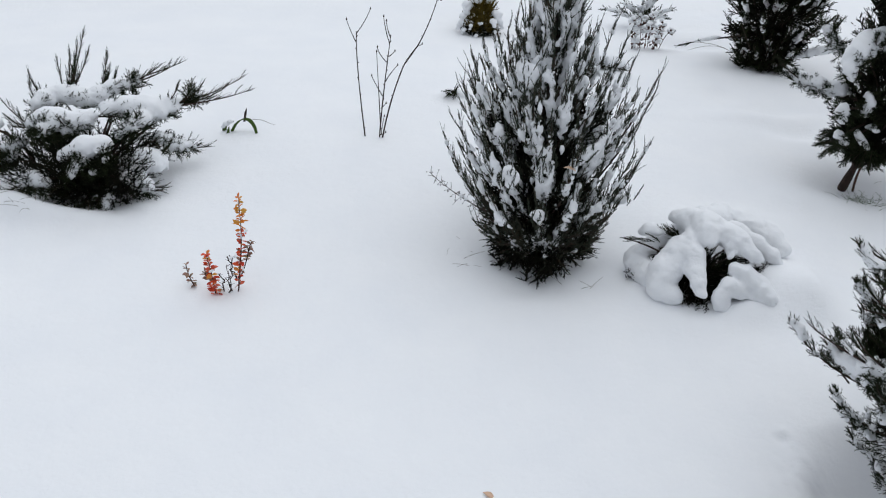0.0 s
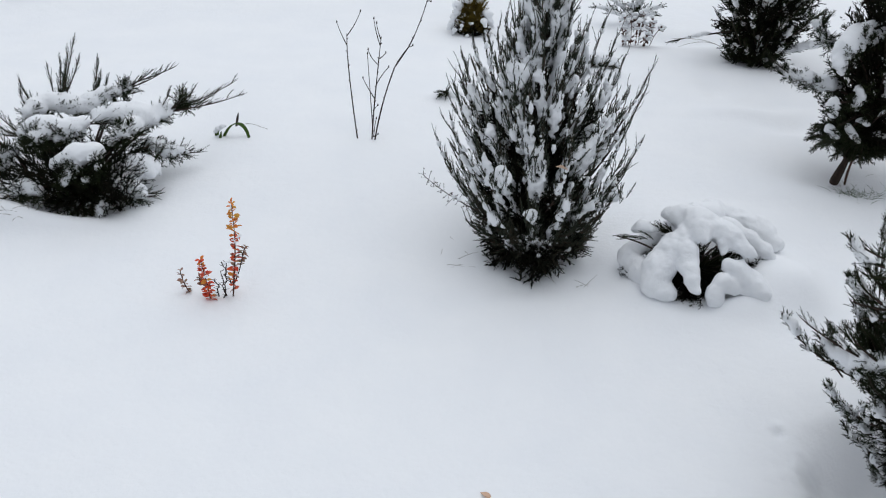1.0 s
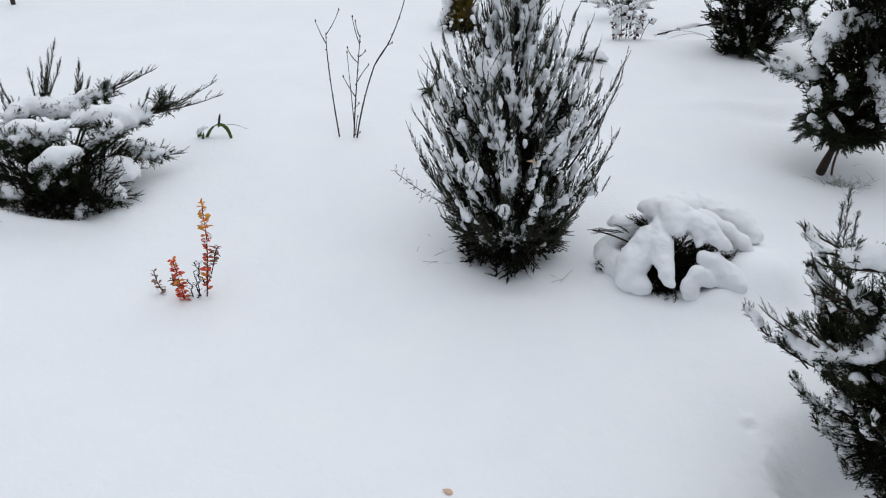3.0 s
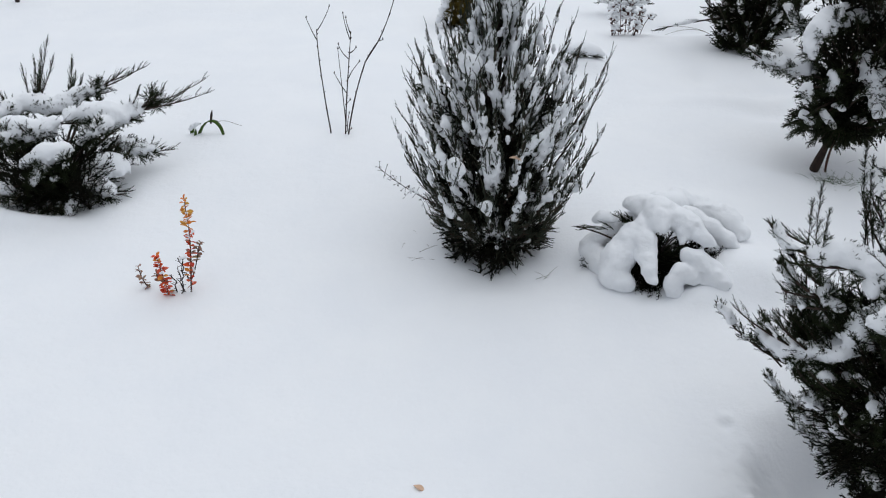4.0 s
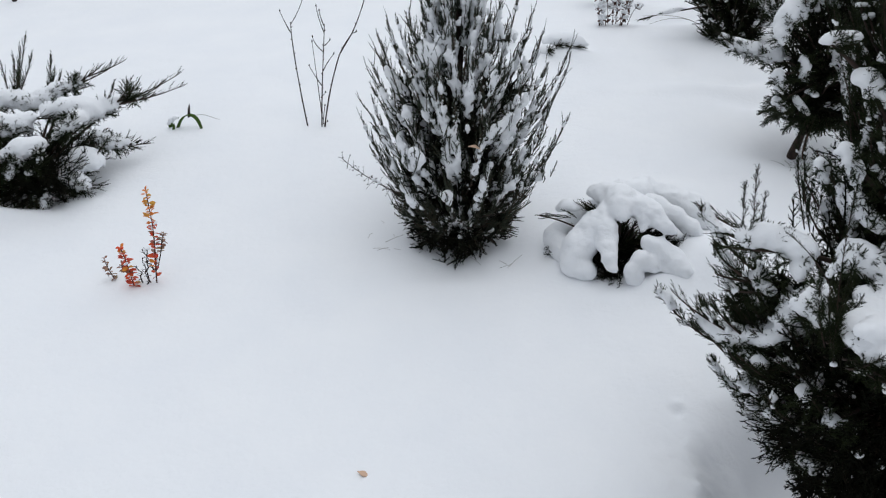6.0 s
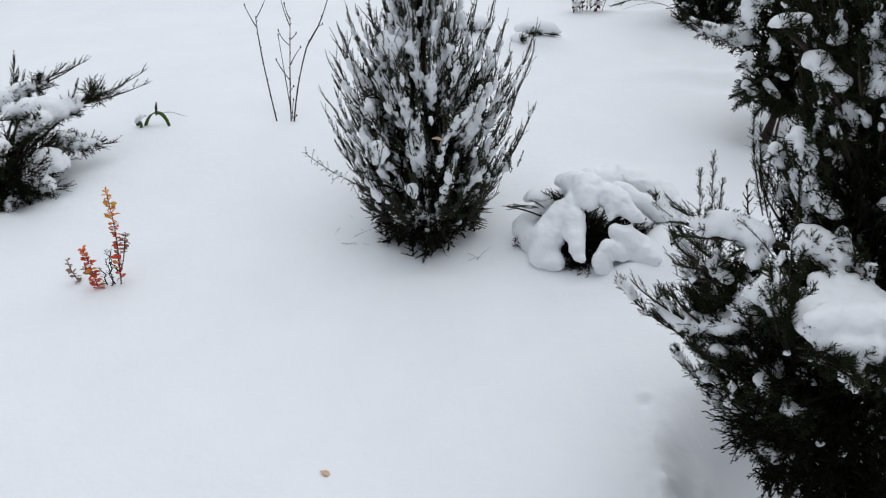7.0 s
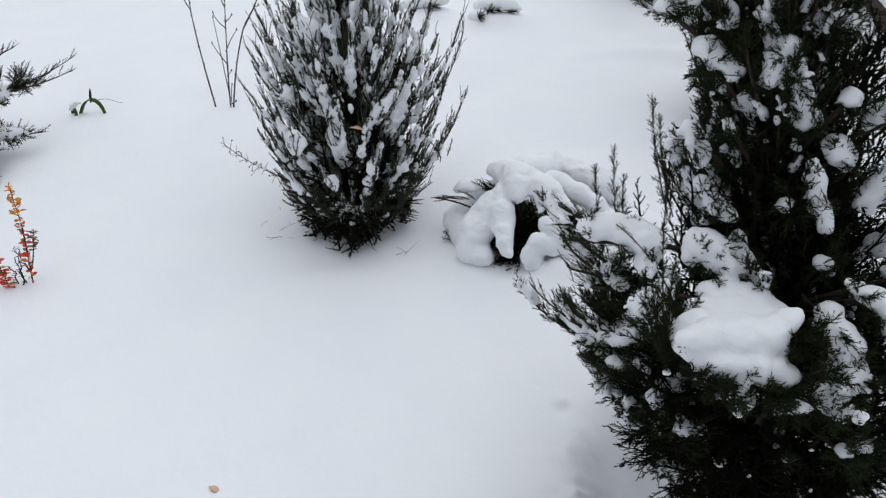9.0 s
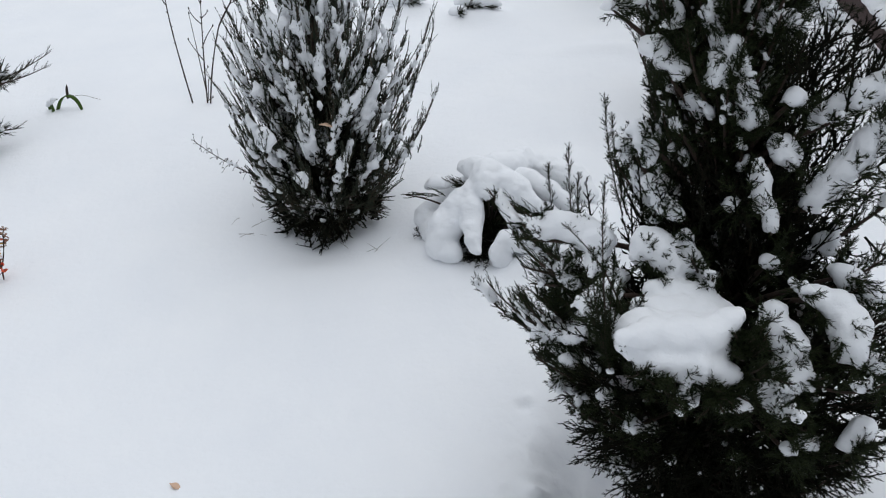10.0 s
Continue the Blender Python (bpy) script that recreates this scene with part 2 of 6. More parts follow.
def largest(v, f):
    """The largest connected piece of a shape."""
    lab = np.arange(len(v))
    for _ in range(400):
        m = lab[f].min(1)
        nxt = lab.copy()
        for k in range(f.shape[1]):
            np.minimum.at(nxt, f[:, k], m)
        nxt = nxt[nxt]
        if (nxt == lab).all():
            break
        lab = nxt
    names, counts = np.unique(lab, return_counts=True)
    if len(names) > 1:
        on = lab == names[counts.argmax()]
        new_id = np.cumsum(on) - 1
        f = new_id[f[on[f[:, 0]]]]
        v = v[on]
    return v, f


def skin(f, lo, step):
    """The zero surface of a grid of distances, as quads."""
    s = f < 0
    inside = np.zeros(np.array(f.shape) - 1, int)
    corners = [(i, j, k) for i in (0, 1) for j in (0, 1) for k in (0, 1)]
    cut3 = lambda a, c: a[c[0]:a.shape[0] - 1 + c[0], c[1]:a.shape[1] - 1 + c[1], c[2]:a.shape[2] - 1 + c[2]]
    for c in corners:
        inside += cut3(s, c)
    mixed = (inside > 0) & (inside < 8)
    total, count = np.zeros(mixed.shape + (3,)), np.zeros(mixed.shape)
    for a in corners:
        for ax in range(3):
            if a[ax]:
                continue
            b = list(a)
            b[ax] = 1
            fa, fb = cut3(f, a), cut3(f, b)
            cross = (fa < 0) != (fb < 0)
            t = np.where(cross, fa / np.where(cross, fa - fb, 1), 0)
            for q in range(3):
                total[..., q] += np.where(cross, a[q] + (t if q == ax else 0), 0)
            count += cross
    ids = -np.ones(mixed.shape, int)
    cells = np.argwhere(mixed)
    ids[mixed] = np.arange(len(cells))
    verts = lo + step * (cells + total[mixed] / np.maximum(count[mixed], 1)[:, None])
    faces = []
    for ax in range(3):
        u, w = (ax + 1) % 3, (ax + 2) % 3
        first = [slice(None)] * 3
        second = [slice(None)] * 3
        first[ax], second[ax] = slice(0, -1), slice(1, None)
        a, b = s[tuple(first)], s[tuple(second)]
        e = np.argwhere(a != b)
        e = e[(e[:, u] > 0) & (e[:, w] > 0) & (e[:, u] < f.shape[u] - 1) & (e[:, w] < f.shape[w] - 1)]
        up = a[tuple(e.T)]
        q = []
        for du, dw in ((-1, -1), (0, -1), (0, 0), (-1, 0)):
            c = e.copy()
            c[:, u] += du
            c[:, w] += dw
            q.append(ids[tuple(c.T)])
        q = np.stack(q, 1)
        faces.append(np.where(up[:, None], q, q[:, ::-1]))
    return verts, np.concatenate(faces)


# ---- the snow-covered ground ----
NEAR_HILLS = [  # x, y, spread x, spread y, height
    (1.20, 1.88, 0.05, 0.05, 0.030), (1.31, 2.10, 0.04, 0.05, 0.025), (1.24, 1.93, 0.03, 0.025, 0.018), (1.185, 2.00, 0.030, 0.026, 0.020), (1.22, 2.06, 0.03, 0.03, 0.012), (1.30, 1.96, 0.025, 0.03, 0.016),
    (1.52, 1.95, 0.32, 0.36, -0.16), (1.40, 2.05, 0.06, 0.12, -0.04), (1.152, 2.275, 0.022, 0.022, -0.012), (1.165, 2.30, 0.02, 0.02, 0.01), (1.03, 2.52, 0.02, 0.02, -0.004),
]
BED_HILLS = [  # x, y, spread x, spread y, height
    (-0.5, 4.1, 0.9, 0.7, 0.028), (0.5, 3.05, 0.5, 0.35, -0.022), (1.95, 3.9, 0.18, 0.16, -0.06), (1.75, 3.75, 0.25, 0.12, 0.035), (1.30, 3.45, 0.30, 0.18, 0.06), (1.50, 3.00, 0.10, 0.20, 0.035),
    (-1.35, 3.62, 0.30, 0.18, -0.05), (-1.42, 3.36, 0.22, 0.05, 0.035), (-1.63, 3.38, 0.15, 0.09, 0.085), (-1.12, 3.46, 0.06, 0.04, 0.03), (0.30, 3.22, 0.10, 0.10, 0.02), (0.47, 3.02, 0.16, 0.05, -0.018), (1.1, 2.90, 0.30, 0.16, 0.02),
    (1.20, 2.86, 0.09, 0.06, 0.035), (0.86, 2.98, 0.10, 0.10, 0.03), (1.36, 3.06, 0.15, 0.14, 0.085), (1.35, 2.94, 0.13, 0.09, 0.040), (1.47, 2.93, 0.05, 0.10, 0.025), (0.97, 2.80, 0.12, 0.05, 0.012),
]
BACK_HILLS = [  # x, y, spread x, spread y, height
    (2.04, 5.45, 0.32, 0.22, -0.035), (1.85, 4.7, 0.12, 0.10, -0.040), (1.65, 4.9, 0.10, 0.12, -0.032), (1.9, 4.45, 0.14, 0.08, -0.040), (1.75, 4.6, 0.3, 0.06, 0.028), (1.0, 5.08, 0.16, 0.10, 0.05),
    (0.66, 5.22, 0.16, 0.10, 0.05), (0.16, 4.68, 0.07, 0.05, 0.05), (0.35, 6.0, 0.2, 0.14, -0.02), (1.7, 5.9, 0.3, 0.12, -0.05),
]


def ground_height(x, y):
    x, y = np.asarray(x, float), np.asarray(y, float)
    t = np.clip((y - 4.7) / 1.6, 0, 1)
    h = -0.09 * t * t * (3 - 2 * t)
    for cx, cy, sx, sy, a in NEAR_HILLS + BED_HILLS + BACK_HILLS:
        h = h + a * np.exp(-((x - cx) / sx) ** 2 - ((y - cy) / sy) ** 2)
    bay = 0.16 * value_noise(np.stack([x * 6.0, y * 6.0, np.zeros_like(x) + 2.7], -1))
    rim = np.clip((1.06 + bay - np.hypot((x - 1.48) / 0.36, (y - 1.97) / 0.42)) / 0.58, 0, 1)      # the sheltered hollow under the tall juniper
    h = h - 0.115 * rim * rim * (3 - 2 * rim)
    p = np.stack([x, y, np.zeros_like(x)], -1)
    turn = np.stack([x * 0.82 + y * 0.57, y * 0.82 - x * 0.57, np.zeros_like(x)], -1)
    h = h + 0.018 * value_noise(p * 0.9 + 4.3) + 0.006 * value_noise(turn * 3.1 + 9.1) + 0.0016 * value_noise(turn * 11.0 + 2.2)
    h = h + 0.006 * (value_noise(turn * 11.0 + 1.7) + 0.6 * value_noise(turn * 24.0 + 6.0)) * np.exp(-((x - 1.27) / 0.15) ** 2 - ((y - 2.0) / 0.24) ** 2)
    h = h + (0.008 * value_noise(turn * 38.0 + 3.3) + 0.006 * value_noise(turn * 62.0 + 8.0)) * np.exp(-((x - 1.23) / 0.13) ** 2 - ((y - 1.98) / 0.22) ** 2)
    return h


def zg(x, y):
    return float(ground_height(np.array([x]), np.array([y]))[0])


def ground_sheet():
    near_x = np.concatenate([np.arange(-2.6, 0.98, 0.026), np.arange(0.98, 1.48, 0.011), np.arange(1.48, 3.2, 0.026)])
    near_y = np.concatenate([np.arange(1.0, 1.68, 0.026), np.arange(1.68, 2.40, 0.011), np.arange(2.40, 6.8, 0.026)])
    far = 1.35 ** np.arange(1, 27) * 0.06
    xs = np.concatenate([near_x[0] - far[::-1], near_x, near_x[-1] + far])
    ys = np.concatenate([near_y[0] - far[::-1], near_y, near_y[-1] + far])
    gx, gy = np.meshgrid(xs, ys, indexing="ij")
    v = np.stack([gx, gy, ground_height(gx, gy)], -1).reshape(-1, 3)
    m = len(ys)
    i, j = np.meshgrid(np.arange(len(xs) - 1), np.arange(m - 1), indexing="ij")
    a = (i * m + j).ravel()
    return v, np.stack([a, a + m, a + m + 1, a + 1], 1)


ground = part("ground", ground_sheet(), SNOW_GROUND, smooth=True)
tagged(ground, "smooth fresh white snow covering the garden ground", "snow", kind="structure")

# ---- shrubs ----


def fronds(line, plumes, count, size, s0=0.15, rise=0.5, fan=0.6, ahead=0.8):
    """Plumes set along a line, leaning ahead, up and to all sides."""
    out, spots = [], []
    n = len(line)
    s1 = max(s0 + 0.1, 1 - 0.6 * size / float(np.linalg.norm(np.diff(line, axis=0), axis=1).sum()))
    for k in range(count):
        s = s0 + (s1 - s0) * (k + rng.uniform(0.1, 0.9)) / count
        i = min(n - 2, int(s * (n - 1)))
        p = line[i] + (line[i + 1] - line[i]) * (s * (n - 1) - i)
        d = unit(line[i + 1] - line[i]) * ahead + np.array([0, 0, rise]) + rng.normal(0, 1, 3) * fan * (1.05 - 0.75 * s)
        ln = size * rng.uniform(0.65, 1.2) * (1.15 - 0.45 * s)
        out.append(placed(plumes[rng.integers(len(plumes))], p, d, ln, rng.uniform(0, 6.28)))
        spots.append((s, p, unit(d), ln))
    tip = unit(line[-1] - line[-2])
    out.append(placed(plumes[rng.integers(len(plumes))], line[-1] - tip * size * 0.8, tip, size, rng.uniform(0, 6.28)))
    return joined(out), spots


def overhead(p, roof, slant, cell=0.018):
    """How many points of roof lie over each point of p, along a fall of snow that leans by slant towards -y."""
    def column(q):
        return np.floor(np.stack([q[:, 0], q[:, 1] + q[:, 2] * slant], 1) / cell).astype(np.int64) @ np.array([1, 100003])
    order = np.lexsort((roof[:, 2], column(roof)))
    key = column(roof)[order] * 1000.0 + np.clip(roof[order, 2], -5, 5) * 10
    mine = column(p)
    last = np.searchsorted(key, mine * 1000.0 + 100, "right")
    return last - np.searchsorted(key, mine * 1000.0 + (p[:, 2] + 0.035) * 10, "right")


def settle(parent, keep, step=0.0065, blend=0.0035, uneven=0.0030, shelter=14.0, slants=(0.0, 0.55), patchy=0.4, along=(0.05, 0.24, 0.43, 0.62), label="white snow lodged among the twigs", squash=0.86):
    """Snow that has fallen into a shrub: it lodges along the plumes that lie open to the sky and joins the banks on the branches."""
    p, r, chance = [], [], []
    balls = [np.array(k[1], float) for k in keep if k[0] == "bank"]
    for _, spots, share, size in (k for k in keep if k[0] == "plumes"):
        for s, q, d, ln in spots:
            for u in along:
                p.append(q + d * ln * u)
                r.append(size * 0.5 * (1.12 - 0.65 * u))
            chance.append(share)
    if p:
        p, r, m = np.array(p), np.array(r), len(along)
        cover = np.min([overhead(p, p, t) for t in slants], axis=0)
        open_sky = np.exp(-cover / shelter)
        held = rng.random(len(chance)) < np.array(chance) * np.clip(open_sky.reshape(-1, m).mean(1) * 1.25, 0, 1)
        on = np.repeat(held, m) & (rng.random(len(p)) < 0.93)
        r = r * np.repeat(rng.uniform(0.7, 1.2, len(chance)), m) * rng.uniform(0.85, 1.15, len(p)) * (0.65 + 0.35 * open_sky) * np.clip(0.85 + patchy * value_noise(p / 0.060 + 5.5), 0.3, 1.6)
        on &= r > 0.0055
        balls.append(np.column_stack([p[on] + np.array([0, 0, 0.35]) * r[on, None] + rng.normal(0, 0.003, (on.sum(), 3)), r[on]]))
    b = np.concatenate(balls)
    lo = (b[:, :3] - b[:, 3:]).min(0) - step * 5
    n = np.ceil(((b[:, :3] + b[:, 3:]).max(0) + step * 5 - lo) / step).astype(int)
    acc = np.zeros(n, np.float32)
    ax = [lo[i] + np.arange(n[i]) * step for i in range(3)]
    for x, y, z, q in b:
        i0 = np.maximum(0, ((np.array([x, y, z]) - lo - q - 4 * blend) / step).astype(int))
        i1 = ((np.array([x, y, z]) - lo + q + 4 * blend) / step).astype(int) + 2
        gx, gy, gz = ax[0][i0[0]:i1[0], None, None] - x, ax[1][None, i0[1]:i1[1], None] - y, ax[2][None, None, i0[2]:i1[2]] - z
        d = np.sqrt(gx * gx + gy * gy + gz * gz / squash ** 2) - q
        acc[i0[0]:i1[0], i0[1]:i1[1], i0[2]:i1[2]] += np.exp(-np.clip(d, -0.05, 0.05) / blend)
    f = np.full(n, 2.0 * step)
    f[acc > 0] = np.clip(-np.log(acc[acc > 0]) * blend + blend * 1.3, -3 * step, 2 * step)
    band = np.argwhere(np.abs(f) < 1.9 * step)
    g = lo + band * step
    f[tuple(band.T)] += uneven * (value_noise(g / 0.034 + 3.1) + 0.8 * value_noise(g / 0.014 + 7.7) + 0.4 * value_noise(g / 0.0075 + 1.3))
    ob = part("snow_load", skin(f, lo, step), SNOW_CAP, parent, label, smooth=True)
    ob["kind"] = "stuff"
    return ob


def cap(balls, step, parent, label="", **more):
    return part("snow_cap", snow_shape(balls, step, seed=int(rng.integers(9999)), **more), SNOW_CAP, parent, label, smooth=True)


def drape(line, spots, s0, s1, r, reach=0.55):
    """Balls of snow along a stretch of a branch and out over the plumes that leave it upwards and sideways."""
    n = len(line)
    r = r * 0.8
    out = []
    count = max(4, int(np.linalg.norm(line[-1] - line[0]) * (s1 - s0) / (r * 0.4)))
    for k in range(count):
        s = s0 + (s1 - s0) * k / (count - 1)
        i = min(n - 2, int(s * (n - 1)))
        p = line[i] + (line[i + 1] - line[i]) * (s * (n - 1) - i)
        q = r * (0.45 + 0.4 * math.sin(math.pi * (k + .6) / (count + .2))) * rng.uniform(.8, 1.2)
        out.append((*(p + np.array([rng.normal(0, 1) * r * .2, rng.normal(0, 1) * r * .2, q * 0.5])), q))
    for s, p, d, ln in spots:
        if s0 < s < s1 and d[2] > -0.15 and rng.random() < 0.75:
            flat = np.array([d[0], d[1], d[2] * 0.35])
            for u in (0.2, 0.4, 0.6):
                if u <= reach * rng.uniform(0.6, 1.3):
                    q = r * rng.uniform(0.40, 0.62) * (1.15 - u * 0.6)
                    out.append((*(p + flat * ln * u + np.array([0, 0, q * 0.45])), q))
    return out


def cushion_balls(points, jitter=1.0):
    pts = np.array(points, float)
    balls = []
    for a, b in zip(pts[:-1], pts[1:]):
        m = max(2, int(np.linalg.norm(b[:3] - a[:3]) / (0.45 * (a[3] + b[3]) * 0.5)))
        for k in range(m + 1):
            q = a + (b - a) * k / m
            q[:3] += rng.normal(0, 1, 3) * q[3] * 0.15 * jitter
            q[3] *= 1 + rng.uniform(-0.12, 0.12) * jitter
            balls.append(tuple(q))
    return balls


def cushion(parent, points, step=0.009, **more):
    """A long cushion of snow through points of (x, y, z, radius)."""
    return cap(cushion_balls(points), step, parent, **more)


def inner(parent, centre, spots, size, mat, plumes=None):
    """Dense fill added inside a shrub to darken it: broad sprays at (x, y, z), each pointing outwards and up;
    INNER_SHADE carries shade in its colour.
    """
    out = []
    for p in spots:
        p = np.asarray(p, float)
        d = unit(p - np.asarray(centre)) + rng.normal(0, .5, 3) + np.array([0, 0, .4])
        pool = plumes or PLUME_FILL
        out.append(placed(pool[rng.integers(len(pool))], p - unit(d) * size * 0.4, d, size * rng.uniform(.8, 1.2), rng.uniform(0, 6.28)))
    ob = part("inner_fill", joined(out), mat, parent, "dense inner twigs and needles, fill added to darken the crown")
    ob["kind"] = "stuff"
    return ob


def inside(c, table, count, share=0.8, lean=(0, 0)):
    """Random spots inside a round profile of (height, radius) over the foot c."""
    out = []
    z0, z1 = table[0][0], table[-1][0]
    while len(out) < count:
        z = rng.uniform(z0, z1)
        r = profile(z, table)
        if rng.uniform(0, 0.4) > r:
            continue
        a, q = rng.uniform(0, 6.28), r * share * math.sqrt(rng.random())
        out.append((c[0] + lean[0] * z + math.cos(a) * q, c[1] + lean[1] * z + math.sin(a) * q, c[2] + z))
    return out


def limb(parent, ctrl, r, plumes, mat, count, size, snow=None, chance=0.5, clump=0.02, keep=None, spires=0, **more):
    """A branch with its foliage; keep takes note of the snow that settles on it, with a bank where snow is given as (s0, s1, radius)."""
    line = bezier(ctrl, 12)
    line[3:, 2] = np.maximum(line[3:, 2], ground_height(line[3:, 0], line[3:, 1]) + 0.012)
    br = part("branch", tube(line, r, r * 0.3, 5, 0.1), BARK, parent)
    shape, spots = fronds(line, plumes, count, size, **more)
    if spires:
        shape = joined([shape, *(placed(PLUME_SPIRE[rng.integers(7)], line[11 - int(rng.integers(0, 5))], unit(line[-1] - line[-3]) * 0.7 + rng.normal(0, .22, 3) + (0, 0, 0.55), size * rng.uniform(0.8, 1.35), rng.uniform(0, 6.28)) for _ in range(spires))])
    part("foliage", shape, mat, br)
    if snow:
        keep.append(("bank", drape(line, spots, *snow)))
    if keep is not None:
        keep.append(("plumes", spots, chance, clump))
    return line


def bank(keep, pts, shoulders=2, ragged=0.8):
    """Adds a bank of snow whose face runs through (x, y, z, radius): smooth on top, with small ragged clumps along its lower rim."""
    pts = [(x, y + 0.55 * r, z - 0.35 * r, r * 0.92) for x, y, z, r in pts]
    if len(pts) == 1:
        x, y, z, r = pts[0]
        pts = [(x - 0.45 * r, y, z - 0.1 * r, r * 0.8), (x, y, z, r), (x + 0.5 * r, y + 0.1 * r, z - 0.2 * r, r * 0.75)]
    balls = cushion_balls(pts, 0.7)
    for x, y, z, r in list(balls):
        for _ in range(shoulders):
            q = rng.uniform(0, 6.28)
            balls.append((x + math.cos(q) * r * 0.65, y + math.sin(q) * r * 0.65, z - r * rng.uniform(0.05, 0.5), r * rng.uniform(0.45, 0.7)))
        for _ in range(2):
            if rng.random() < ragged:
                q = rng.uniform(0, 6.28)
                balls.append((x + math.cos(q) * r * rng.uniform(0.8, 1.25), y + math.sin(q) * r * rng.uniform(0.7, 1.1), z - r * rng.uniform(0.2, 1.0), r * rng.uniform(0.16, 0.34)))
    keep.append(("bank", balls))


def laden(root, foot, pts, tips=(), n=26, size=0.085, sag=0.8, plumes=None, keep=None, rough_tips=False, poke=0.5):
    """A branch from foot that bears a cushion of snow through (x, y, z, radius), a fringe of foliage below it, and sprigs that end at tips."""
    plumes = plumes or PLUME_MID
    if len(pts) == 1:
        x, y, z, r = pts[0]
        pts = [(x - 0.4 * r, y, z, r * 0.8), (x, y, z, r), (x + 0.4 * r, y, z - 0.2 * r, r * 0.7)]
    spine = np.array([p[:3] for p in pts], float)
    rads = np.array([p[3] for p in pts])
    spine[:, 2] -= rads * sag
    foot = np.asarray(foot, float)
    line = bezier([foot, foot * .5 + spine[0] * .5 + (0, 0, .03), spine[0]], 6)
    line = np.concatenate([line[:-1], spine])
    br = part("branch", tube(line, 0.008, 0.003, 5, 0.1), BARK, root)
    dense = np.stack([np.interp(np.linspace(0, 1, 14), np.linspace(0, 1, len(spine)), spine[:, i]) for i in range(3)], 1)
    shape, spots = fronds(dense, plumes, n // 2, size, s0=0.0, rise=0.12, fan=0.75, ahead=0.55)
    through_snow, _ = fronds(dense + (0, 0, 0.004), plumes, max(1, int(n * poke)), size * 0.95, s0=0.0, rise=0.75, fan=0.50, ahead=0.6)
    below = [through_snow]
    for k in range(int(n * 0.7)):     # foliage that hangs out under the rim
        p = dense[rng.integers(len(dense))] + np.array([rng.normal(0, .01), rng.normal(-.012, .012), -0.004])
        below.append(placed(plumes[rng.integers(len(plumes))], p, np.array([rng.normal(0, .8), rng.normal(-.25, .6), rng.uniform(-.45, .1)]), size * rng.uniform(.6, .95), rng.uniform(0, 6.28)))
    part("foliage", joined([shape, *below]), GREEN_DARK, br)
    bank(keep, pts)
    keep.append(("plumes", spots, 0.3, 0.022))
    for tip in tips:
        tip = np.asarray(tip, float)
        away = (tip - foot) * (1, 1, 0)
        near = dense[np.argmin(np.linalg.norm(dense - tip + away * 0.35 * rng.uniform(0.6, 1.4), axis=1))]
        base = near + (0, 0, 0.005)
        bow = unit(away) * 0.03 + np.array([rng.normal(0, .012), rng.normal(0, .012), -0.015])
        limb(root, [base, base * .45 + tip * .55 + bow, tip], 0.004, plumes if rough_tips else (PLUME_SPIRE + PLUME_FINE[:3]), GREEN_DARK, 13, 0.055, rise=0.42, fan=0.30, s0=0.0, keep=keep, chance=0.4, clump=0.014)
    return br


def profile(z, table):
    return float(np.interp(z, [a for a, _ in table], [b for _, b in table]))


